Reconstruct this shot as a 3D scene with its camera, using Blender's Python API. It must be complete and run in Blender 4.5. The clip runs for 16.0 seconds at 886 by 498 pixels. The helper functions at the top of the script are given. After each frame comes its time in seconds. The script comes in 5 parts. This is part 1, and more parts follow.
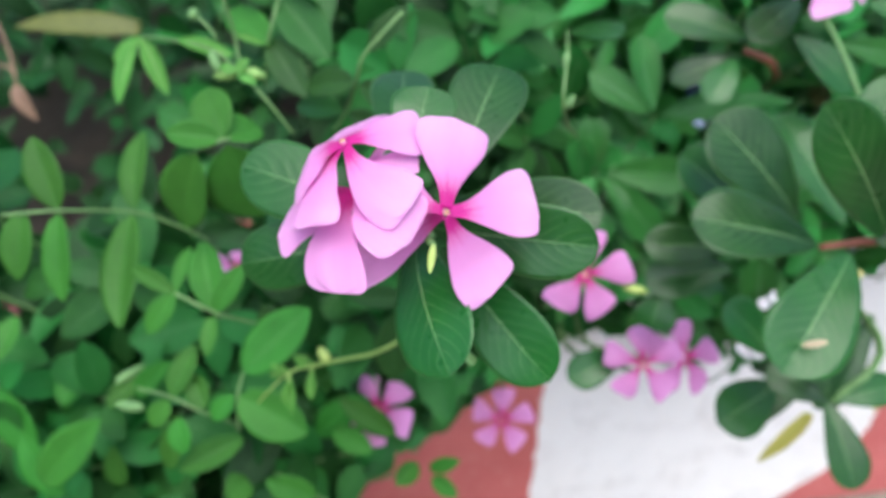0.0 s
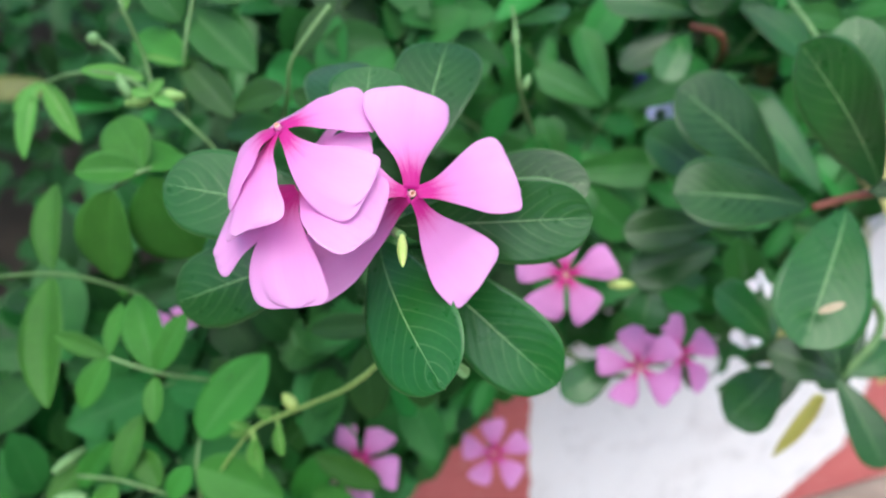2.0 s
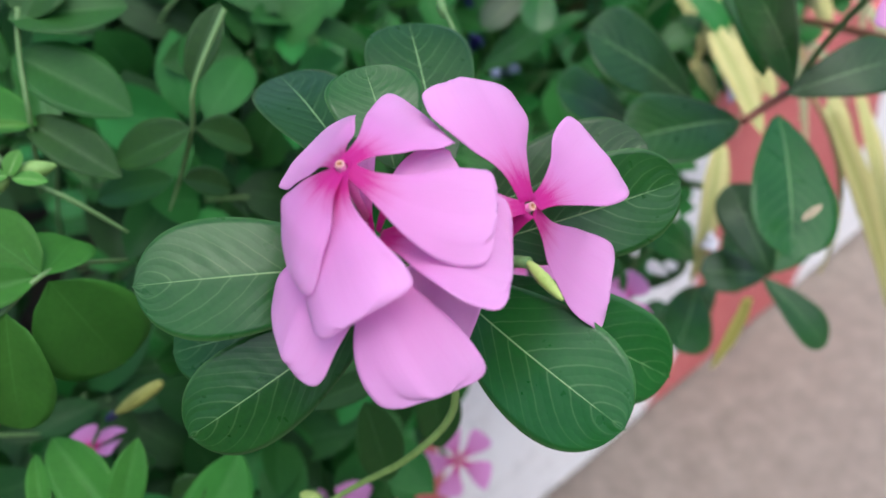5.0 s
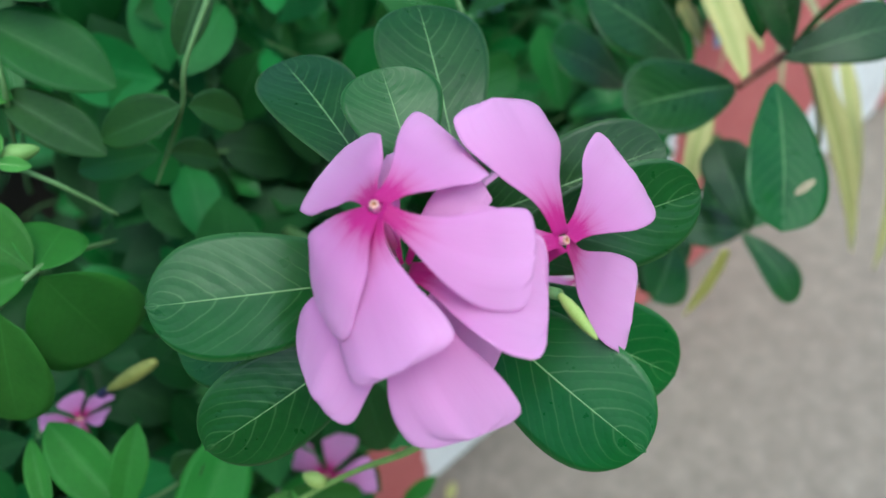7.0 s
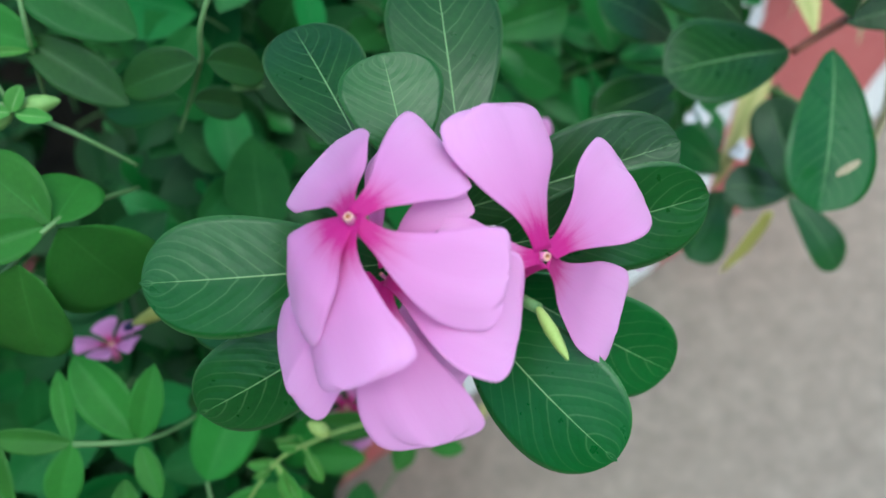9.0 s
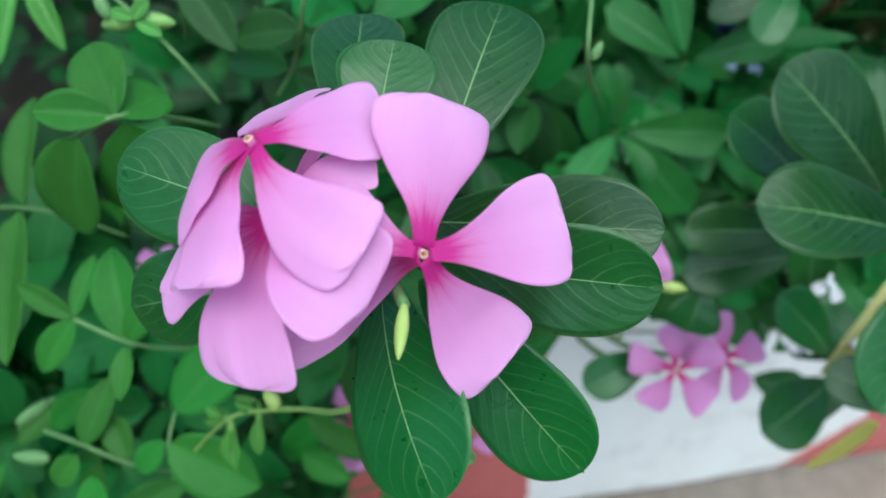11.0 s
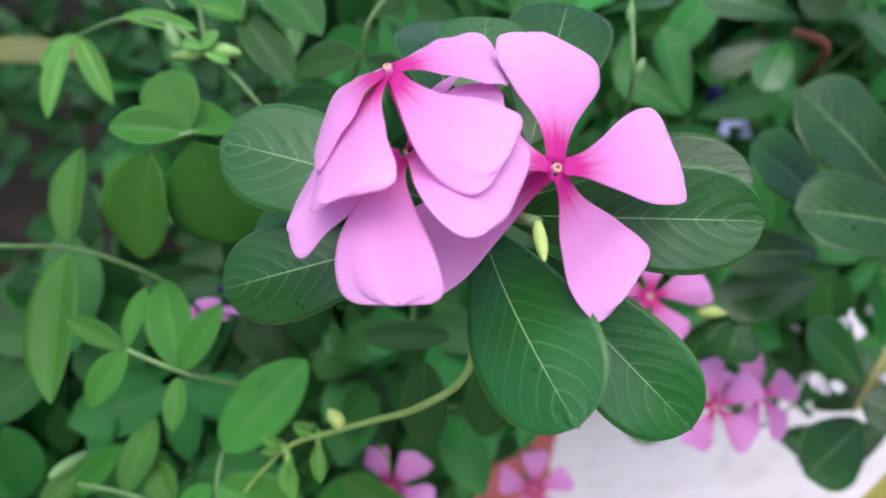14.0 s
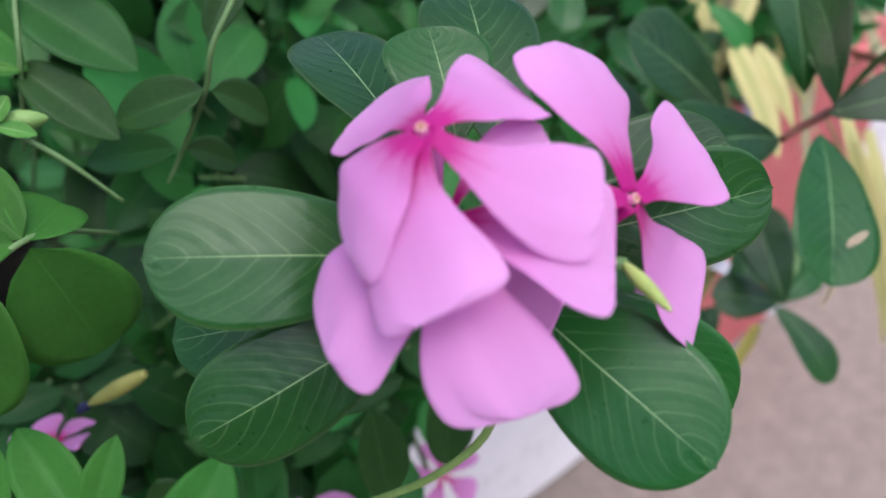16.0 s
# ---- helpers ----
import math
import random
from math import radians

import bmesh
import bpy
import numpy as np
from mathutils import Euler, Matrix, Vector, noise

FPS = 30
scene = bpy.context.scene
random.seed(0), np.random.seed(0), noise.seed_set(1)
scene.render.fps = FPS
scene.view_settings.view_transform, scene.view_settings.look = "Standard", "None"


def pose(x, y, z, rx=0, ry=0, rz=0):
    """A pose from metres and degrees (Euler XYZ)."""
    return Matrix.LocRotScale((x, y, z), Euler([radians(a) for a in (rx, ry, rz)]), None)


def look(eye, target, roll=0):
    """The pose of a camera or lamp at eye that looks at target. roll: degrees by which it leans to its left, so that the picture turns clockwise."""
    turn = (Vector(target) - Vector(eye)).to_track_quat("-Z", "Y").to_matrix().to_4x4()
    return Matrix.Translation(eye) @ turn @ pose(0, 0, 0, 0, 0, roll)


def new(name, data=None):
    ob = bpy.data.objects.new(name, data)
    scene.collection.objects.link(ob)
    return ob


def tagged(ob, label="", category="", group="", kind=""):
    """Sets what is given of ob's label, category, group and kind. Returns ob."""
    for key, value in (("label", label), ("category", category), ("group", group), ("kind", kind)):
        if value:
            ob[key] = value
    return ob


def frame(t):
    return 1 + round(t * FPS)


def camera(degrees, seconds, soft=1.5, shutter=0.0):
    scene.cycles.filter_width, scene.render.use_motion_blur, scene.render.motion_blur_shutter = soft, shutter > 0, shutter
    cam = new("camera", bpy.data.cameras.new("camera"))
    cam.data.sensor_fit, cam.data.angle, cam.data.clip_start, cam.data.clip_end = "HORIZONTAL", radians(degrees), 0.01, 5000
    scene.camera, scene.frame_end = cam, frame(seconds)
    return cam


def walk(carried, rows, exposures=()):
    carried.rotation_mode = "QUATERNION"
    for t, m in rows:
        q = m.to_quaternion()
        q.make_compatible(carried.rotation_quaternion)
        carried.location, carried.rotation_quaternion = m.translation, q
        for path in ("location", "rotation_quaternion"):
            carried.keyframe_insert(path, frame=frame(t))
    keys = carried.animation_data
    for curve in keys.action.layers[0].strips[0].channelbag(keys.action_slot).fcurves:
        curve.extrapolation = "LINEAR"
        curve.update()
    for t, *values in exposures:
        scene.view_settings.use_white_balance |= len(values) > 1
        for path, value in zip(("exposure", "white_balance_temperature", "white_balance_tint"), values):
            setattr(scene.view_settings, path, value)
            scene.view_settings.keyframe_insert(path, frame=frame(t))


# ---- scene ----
cam = camera(61.9, 16.0, soft=1.7)
METRES, EYE, TILT, LEAN, TURN = 0.33, 0.75, -40.0, 0.0, 0.0
ROWS = [
    (0.0, 0.0, 0.0, 0.0, 0.0, 0.0, -0.0),
    (0.5, -0.0056, 0.0055, -0.0155, -0.41, 2.54, 0.32),
    (1.0, -0.0136, 0.0315, -0.036, -1.59, 5.34, 2.91),
    (1.5, -0.0081, 0.0619, -0.0485, -1.91, 4.41, 5.27),
    (2.0, -0.0121, 0.0851, -0.0353, -3.25, 3.73, 7.94),
    (2.5, -0.0254, 0.1117, -0.0292, -4.33, 4.12, 10.86),
    (3.0, -0.046, 0.1289, -0.0286, -5.93, 3.55, 13.45),
    (3.5, -0.0713, 0.1483, -0.0154, -9.57, 2.5, 17.25),
    (4.0, -0.1027, 0.1737, 0.0064, -13.56, 0.99, 20.98),
    (4.5, -0.1453, 0.1926, 0.0217, -18.54, -0.71, 23.77),
    (7.0, -0.1485, 0.2229, 0.0952, -23.8, -10.46, 23.51),
    (7.5, -0.1397, 0.2183, 0.1116, -22.08, -12.61, 22.6),
    (8.0, -0.1285, 0.2226, 0.1244, -21.59, -15.05, 21.93),
    (8.5, -0.1176, 0.2262, 0.1274, -21.06, -16.28, 21.39),
    (9.0, -0.102, 0.2161, 0.1205, -18.28, -15.34, 20.78),
    (11.5, 0.0321, 0.1818, 0.0149, 2.11, -1.37, -2.42),
    (12.0, 0.0489, 0.1641, -0.0281, 3.65, 2.88, -3.57),
    (12.5, 0.0523, 0.1656, -0.0497, 4.33, 5.2, -3.46),
    (13.0, 0.0519, 0.1759, -0.0495, 4.49, 5.66, -3.26),
    (13.5, 0.0135, 0.1815, -0.0462, 2.0, 5.9, -1.92),
    (14.0, -0.0678, 0.1879, -0.0347, -3.15, 5.02, 3.51),
    (14.5, -0.0993, 0.2108, -0.0187, -10.0, 4.17, 11.06),
    (15.0, -0.115, 0.2385, 0.0029, -14.48, 1.95, 16.22),
    (15.5, -0.1407, 0.2606, 0.0166, -19.27, -0.03, 18.48),
    (16.0, -0.1686, 0.2723, 0.0431, -22.96, -2.59, 19.91),
]
walk(cam, [(t, pose(0, 0, EYE, TILT, LEAN, TURN) @ pose(METRES * x, METRES * y, METRES * z, 90 + pitch, roll, yaw)) for t, x, y, z, yaw, pitch, roll in ROWS], exposures=[(0.0,1.50,5750,-4),(3.5,1.36,5700,1),(4.5,1.13,5700,3),(7.0,0.91,5250,-17),(9.0,0.98,5200,-17),(11.5,1.20,5300,-16),(12.5,1.46,5450,-11),(13.5,1.48,5600,0),(14.0,1.34,5700,7),(15.0,1.15,5700,11),(16.0,0.98,5650,10)])

# depth of field of a small phone lens focused on the blossoms
cam.data.dof.use_dof = True
cam.data.dof.focus_distance = 0.121
cam.data.dof.aperture_fstop = 14.0

# ---- daylight: bright overcast sky, open shade ----
world = bpy.data.worlds.new("sky")
scene.world = world
world.use_nodes = True
wn = world.node_tree
sky = wn.nodes.new("ShaderNodeTexSky")
sky.sky_type = "NISHITA"
sky.sun_disc = False
sky.sun_elevation = radians(69)
sky.sun_rotation = radians(176)
sky.dust_density = 5.0
sky.air_density = 1.0
sky.ozone_density = 0.5
wn.links.new(sky.outputs["Color"], wn.nodes["Background"].inputs["Color"])
wn.nodes["Background"].inputs["Strength"].default_value = 0.15
sun_data = bpy.data.lights.new("sun", "SUN")
sun_data.energy = 0.75
sun_data.angle = radians(90)
sun_data.color = (1.0, 0.96, 0.9)
sun = new("sun", sun_data)
sun.matrix_world = look((0.05, -0.75, 2.0), (0, 0, 0))


# ---- materials ----
def material(name):
    m = bpy.data.materials.new(name)
    m.use_nodes = True
    nt = m.node_tree
    return m, nt, nt.nodes["Principled BSDF"]


def node(nt, kind, **values):
    n = nt.nodes.new(kind)
    for key, value in values.items():
        if key in n.inputs:
            n.inputs[key].default_value = value
    return n


def ramp(nt, fac, stops):
    r = nt.nodes.new("ShaderNodeValToRGB")
    e = r.color_ramp.elements
    e[0].position, e[0].color = stops[0][0], (*stops[0][1], 1)
    e[1].position, e[1].color = stops[-1][0], (*stops[-1][1], 1)
    for p, c in stops[1:-1]:
        e.new(p).color = (*c, 1)
    nt.links.new(fac, r.inputs["Fac"])
    return r.outputs["Color"]


def calc(nt, op, a, b=None, c=None, clamp=False):
    n = nt.nodes.new("ShaderNodeMath")
    n.operation = op
    n.use_clamp = clamp
    for i, v in enumerate((a, b, c)):
        if v is None:
            continue
        if isinstance(v, (int, float)):
            n.inputs[i].default_value = v
        else:
            nt.links.new(v, n.inputs[i])
    return n.outputs[0]


def mix(nt, fac, a, b, how="MIX"):
    n = nt.nodes.new("ShaderNodeMix")
    n.data_type, n.blend_type = "RGBA", how
    for i, v in ((0, fac), (6, a), (7, b)):
        if isinstance(v, (int, float)):
            n.inputs[i].default_value = v
        elif isinstance(v, tuple):
            n.inputs[i].default_value = (*v, 1)
        else:
            nt.links.new(v, n.inputs[i])
    return n.outputs[2]


def noise_of(nt, vec, scale, detail=4, rough=0.6):
    n = node(nt, "ShaderNodeTexNoise", Scale=scale, Detail=detail, Roughness=rough)
    nt.links.new(vec, n.inputs["Vector"])
    return n.outputs["Fac"]


def bump(nt, bsdf, height, strength, distance):
    b = node(nt, "ShaderNodeBump", Strength=strength, Distance=distance)
    nt.links.new(height, b.inputs["Height"])
    nt.links.new(b.outputs["Normal"], bsdf.inputs["Normal"])


def let_through(nt, bsdf, colour, amount):
    """Thin living tissue: part of the light goes through it."""
    tr = nt.nodes.new("ShaderNodeBsdfTranslucent")
    if isinstance(colour, tuple):
        tr.inputs["Color"].default_value = (*colour, 1)
    else:
        nt.links.new(colour, tr.inputs["Color"])
    ms = nt.nodes.new("ShaderNodeMixShader")
    ms.inputs[0].default_value = amount
    nt.links.new(bsdf.outputs[0], ms.inputs[1])
    nt.links.new(tr.outputs[0], ms.inputs[2])
    nt.links.new(ms.outputs[0], nt.nodes["Material Output"].inputs["Surface"])


def leaf_material(name, dark, light, vein, rough, side_veins, vein_strength, mid_width, island=False, through_amount=0.2, spec=0.36, relief=0.11, rib=0.9):
    """UV: u runs from the stalk to the tip, v across, with the midrib at one half."""
    m, nt, bsdf = material(name)
    tex = nt.nodes.new("ShaderNodeTexCoord")
    sep = nt.nodes.new("ShaderNodeSeparateXYZ")
    nt.links.new(tex.outputs["UV"], sep.inputs[0])
    u, v = sep.outputs[0], sep.outputs[1]
    across = calc(nt, "ABSOLUTE", calc(nt, "SUBTRACT", v, 0.5))
    obj = tex.outputs["Object"]
    if island:
        rnd = nt.nodes.new("ShaderNodeNewGeometry").outputs["Random Per Island"]
    else:
        rnd = nt.nodes.new("ShaderNodeObjectInfo").outputs["Random"]
    # tone: patches, fine mottling, and a little from leaf to leaf
    tone = calc(nt, "ADD", calc(nt, "MULTIPLY", noise_of(nt, obj, 70, 3), 0.6), calc(nt, "MULTIPLY", noise_of(nt, obj, 900, 5), 0.35))
    tone = calc(nt, "ADD", tone, calc(nt, "MULTIPLY", calc(nt, "SUBTRACT", rnd, 0.5), 0.55))
    col = ramp(nt, tone, [(0.15, dark), (0.85, light)])
    hue = node(nt, "ShaderNodeHueSaturation")
    nt.links.new(col, hue.inputs["Color"])
    nt.links.new(calc(nt, "ADD", 0.485, calc(nt, "MULTIPLY", rnd, 0.03)), hue.inputs["Hue"])
    col = hue.outputs["Color"]
    # side veins sweep forward from the midrib
    wob = calc(nt, "MULTIPLY", calc(nt, "SUBTRACT", noise_of(nt, obj, 90, 3), 0.5), 0.07)
    phase = calc(nt, "SUBTRACT", u, calc(nt, "MULTIPLY", calc(nt, "POWER", across, 1.25), 0.75))
    phase = calc(nt, "ADD", phase, wob)
    saw = calc(nt, "ABSOLUTE", calc(nt, "SUBTRACT", calc(nt, "FRACT", calc(nt, "MULTIPLY", phase, side_veins)), 0.5))
    side = calc(nt, "SUBTRACT", 1.0, calc(nt, "MULTIPLY", saw, 13.0), clamp=True)
    side = calc(nt, "MULTIPLY", side, calc(nt, "SUBTRACT", 1.0, calc(nt, "MULTIPLY", across, 1.7), clamp=True))
    mid = calc(nt, "SUBTRACT", 1.0, calc(nt, "DIVIDE", across, calc(nt, "MULTIPLY", calc(nt, "SUBTRACT", 1.12, u), mid_width)), clamp=True)
    mid = calc(nt, "POWER", mid, 0.6)
    col = mix(nt, calc(nt, "MULTIPLY", side, vein_strength), col, vein)
    col = mix(nt, calc(nt, "MULTIPLY", mid, rib), col, vein)
    # thin pale rim
    rim = calc(nt, "MULTIPLY", calc(nt, "SUBTRACT", across, 0.465, clamp=True), 14.0, clamp=True)
    col = mix(nt, calc(nt, "MULTIPLY", rim, 0.35), col, vein)
    nt.links.new(col, bsdf.inputs["Base Color"])
    nt.links.new(calc(nt, "ADD", rough, calc(nt, "MULTIPLY", noise_of(nt, obj, 260, 3), 0.16)), bsdf.inputs["Roughness"])
    bsdf.inputs["Specular IOR Level"].default_value = spec
    puff = calc(nt, "ADD", calc(nt, "MULTIPLY", calc(nt, "MULTIPLY", saw, saw), 0.9), calc(nt, "MULTIPLY", noise_of(nt, obj, 260, 3), 0.8))
    bump(nt, bsdf, calc(nt, "SUBTRACT", puff, calc(nt, "MULTIPLY", mid, 0.8)), relief, 0.0005)
    let_through(nt, bsdf, col, through_amount)
    return m


PERI = leaf_material("periwinkle leaf", (0.006, 0.035, 0.005), (0.021, 0.086, 0.012), (0.22, 0.34, 0.14), 0.22, 10.0, 0.21, 0.016, through_amount=0.15, spec=0.28, relief=0.24)
PERI_FAR = leaf_material("periwinkle foliage", (0.016, 0.076, 0.013), (0.048, 0.176, 0.032), (0.20, 0.32, 0.17), 0.32, 8.0, 0.05, 0.022, island=True, spec=0.19)
PEA = leaf_material("pea leaflet", (0.026, 0.098, 0.011), (0.062, 0.196, 0.024), (0.10, 0.27, 0.05), 0.45, 12.0, 0.10, 0.014, through_amount=0.3, spec=0.20, rib=0.35)
PEA_FAR = leaf_material("pea foliage", (0.013, 0.064, 0.011), (0.040, 0.154, 0.027), (0.11, 0.25, 0.09), 0.46, 9.0, 0.08, 0.022, island=True, through_amount=0.3, spec=0.20, rib=0.35)
# darkened copy of the pea leaflet, shade put into its colour
PEA_SHADED = leaf_material("shade-toned pea leaflet", (0.010, 0.046, 0.005), (0.028, 0.102, 0.011), (0.09, 0.20, 0.06), 0.48, 12.0, 0.10, 0.022, through_amount=0.25, spec=0.3, rib=0.35)
PERI_NEAR = leaf_material("outer periwinkle leaf", (0.016, 0.076, 0.013), (0.048, 0.176, 0.032), (0.20, 0.32, 0.17), 0.32, 8.0, 0.05, 0.022, spec=0.19)
PEA_NEAR = leaf_material("outer pea leaflet", (0.013, 0.064, 0.011), (0.040, 0.154, 0.027), (0.11, 0.25, 0.09), 0.46, 9.0, 0.08, 0.022, through_amount=0.3, spec=0.20, rib=0.35)
# dark leaf colour that stands in for shade in the left and deep foliage
LEAF_SHADED = leaf_material("shade-toned leaf", (0.006, 0.026, 0.005), (0.018, 0.070, 0.013), (0.08, 0.16, 0.06), 0.45, 9.0, 0.05, 0.022, island=True, through_amount=0.2, spec=0.17, rib=0.35)
FRESH = leaf_material("fresh shoot", (0.05, 0.155, 0.016), (0.12, 0.28, 0.04), (0.28, 0.42, 0.15), 0.5, 9.0, 0.2, 0.05, through_amount=0.35)


def petal_material(name, body, heart, pale):
    m, nt, bsdf = material(name)
    tex = nt.nodes.new("ShaderNodeTexCoord")
    sep = nt.nodes.new("ShaderNodeSeparateXYZ")
    nt.links.new(tex.outputs["UV"], sep.inputs[0])
    u, v = sep.outputs[0], sep.outputs[1]
    obj = tex.outputs["Object"]
    streak = nt.nodes.new("ShaderNodeMapping")
    streak.inputs["Scale"].default_value = (1.6, 26.0, 1.0)
    nt.links.new(tex.outputs["UV"], streak.inputs[0])
    st = noise_of(nt, streak.outputs[0], 1.0, 3)
    reach = calc(nt, "ADD", u, calc(nt, "MULTIPLY", calc(nt, "SUBTRACT", st, 0.5), 0.38))
    across = calc(nt, "ABSOLUTE", calc(nt, "SUBTRACT", v, 0.5))
    reach = calc(nt, "ADD", reach, calc(nt, "MULTIPLY", across, 0.10))
    col = ramp(nt, reach, [(0.0, heart), (0.17, heart), (0.27, tuple(0.42 * h + 0.58 * b for h, b in zip(heart, body))), (0.41, body), (1.0, pale)])
    fine = calc(nt, "ADD", calc(nt, "MULTIPLY", noise_of(nt, obj, 120, 3), 0.5), calc(nt, "MULTIPLY", noise_of(nt, obj, 1500, 4), 0.5))
    col = mix(nt, calc(nt, "MULTIPLY", calc(nt, "MULTIPLY", fine, 0.3), u), col, pale)
    vein = calc(nt, "MULTIPLY", calc(nt, "SUBTRACT", st, 0.52, clamp=True), 1.1)
    col = mix(nt, vein, col, tuple(0.25 * h + 0.75 * b for h, b in zip(heart, body)))
    nt.links.new(col, bsdf.inputs["Base Color"])
    bsdf.inputs["Roughness"].default_value = 0.5
    bsdf.inputs["Specular IOR Level"].default_value = 0.34
    bsdf.inputs["Sheen Weight"].default_value = 0.15
    bump(nt, bsdf, calc(nt, "ADD", st, calc(nt, "MULTIPLY", fine, 0.4)), 0.12, 0.0006)
    let_through(nt, bsdf, col, 0.54)
    return m


PETAL = petal_material("pink petal", (0.715, 0.280, 0.62), (0.56, 0.002, 0.26), (0.80, 0.43, 0.735))
# darker petal for the low flowers; their shade is painted into it
PETAL_SHADED = petal_material("shade-toned pink petal", (0.57, 0.20, 0.48), (0.48, 0.002, 0.18), (0.66, 0.30, 0.60))


def plain(name, dark, light, scale, rough, relief=0.2, spec=0.3, distance=0.001):
    m, nt, bsdf = material(name)
    tex = nt.nodes.new("ShaderNodeTexCoord")
    n = calc(nt, "ADD", calc(nt, "MULTIPLY", noise_of(nt, tex.outputs["Object"], scale, 4), 0.65), calc(nt, "MULTIPLY", noise_of(nt, tex.outputs["Object"], scale * 9, 5), 0.35))
    nt.links.new(ramp(nt, n, [(0.3, dark), (0.7, light)]), bsdf.inputs["Base Color"])
    bsdf.inputs["Roughness"].default_value = rough
    bsdf.inputs["Specular IOR Level"].default_value = spec
    bump(nt, bsdf, n, relief, distance)
    return m


def strap_material(name, dark, light, middle):
    """A long blade, striped along its length: pale margins and a greener middle."""
    m, nt, bsdf = material(name)
    tex = nt.nodes.new("ShaderNodeTexCoord")
    sep = nt.nodes.new("ShaderNodeSeparateXYZ")
    nt.links.new(tex.outputs["UV"], sep.inputs[0])
    across = calc(nt, "ABSOLUTE", calc(nt, "SUBTRACT", sep.outputs[1], 0.5))
    grain = nt.nodes.new("ShaderNodeMapping")
    grain.inputs["Scale"].default_value = (1.2, 34.0, 1.0)
    nt.links.new(tex.outputs["UV"], grain.inputs[0])
    lines = noise_of(nt, grain.outputs[0], 1.0, 4)
    col = ramp(nt, calc(nt, "ADD", calc(nt, "MULTIPLY", lines, 0.7), calc(nt, "MULTIPLY", noise_of(nt, tex.outputs["Object"], 45, 4), 0.3)), [(0.3, dark), (0.7, light)])
    band = calc(nt, "SUBTRACT", 1.0, calc(nt, "MULTIPLY", calc(nt, "ADD", across, calc(nt, "MULTIPLY", calc(nt, "SUBTRACT", lines, 0.5), 0.2)), 4.5), clamp=True)
    col = mix(nt, calc(nt, "MULTIPLY", band, 0.75), col, middle)
    nt.links.new(col, bsdf.inputs["Base Color"])
    bsdf.inputs["Roughness"].default_value = 0.5
    bsdf.inputs["Specular IOR Level"].default_value = 0.3
    bump(nt, bsdf, lines, 0.2, 0.0006)
    let_through(nt, bsdf, col, 0.25)
    return m


PALE = plain("faded petal", (0.62, 0.56, 0.58), (0.74, 0.70, 0.72), 200, 0.6)
STEM = plain("green stem", (0.065, 0.125, 0.035), (0.13, 0.21, 0.075), 150, 0.55)
SHOOT = plain("yellow-green shoot", (0.13, 0.20, 0.04), (0.24, 0.33, 0.09), 150, 0.55)
STEM_RED = plain("reddish stem", (0.11, 0.035, 0.020), (0.24, 0.075, 0.045), 180, 0.5)
EYE_RING = plain("flower eye", (0.42, 0.14, 0.18), (0.62, 0.36, 0.32), 900, 0.6)
THROAT = plain("flower throat", (0.30, 0.10, 0.06), (0.48, 0.26, 0.14), 900, 0.7)
TUBE = plain("corolla tube", (0.62, 0.10, 0.34), (0.76, 0.24, 0.52), 300, 0.55)
BUD = plain("bud", (0.24, 0.31, 0.06), (0.38, 0.43, 0.14), 250, 0.5)
YELLOW_BUD = plain("yellowish bud", (0.17, 0.17, 0.035), (0.27, 0.26, 0.07), 200, 0.55)
POD = plain("seed pod", (0.075, 0.15, 0.045), (0.14, 0.23, 0.085), 200, 0.55)
STRAP = strap_material("yellow strap leaf", (0.40, 0.34, 0.11), (0.60, 0.55, 0.25), (0.27, 0.29, 0.07))
STRAP_YELLOW = strap_material("bright yellow strap leaf", (0.52, 0.46, 0.09), (0.66, 0.60, 0.17), (0.50, 0.50, 0.10))
STRAP_PALE = strap_material("pale strap leaf", (0.40, 0.37, 0.20), (0.58, 0.55, 0.34), (0.20, 0.26, 0.09))
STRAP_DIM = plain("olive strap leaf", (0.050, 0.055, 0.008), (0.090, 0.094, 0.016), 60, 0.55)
BRACT = plain("bract", (0.11, 0.20, 0.045), (0.20, 0.31, 0.085), 250, 0.5)
BLUE = plain("blue pea petal", (0.012, 0.010, 0.10), (0.05, 0.04, 0.30), 120, 0.6)
NAVY = plain("dark blue bud tip", (0.006, 0.006, 0.025), (0.018, 0.018, 0.07), 120, 0.6)
LILAC = plain("pale blue petal", (0.30, 0.34, 0.62), (0.50, 0.54, 0.80), 120, 0.6)
DRY = plain("dry brown leaf", (0.09, 0.050, 0.032), (0.20, 0.12, 0.08), 150, 0.75)
SCAR = plain("eaten patch", (0.20, 0.15, 0.09), (0.40, 0.32, 0.22), 600, 0.8)
# soil colour taken near black in place of deep shade
SOIL = plain("shade-darkened soil", (0.010, 0.007, 0.005), (0.030, 0.021, 0.014), 40, 0.9, 0.8, distance=0.01)


# ---- mesh helpers ----
ORIGIN = {}


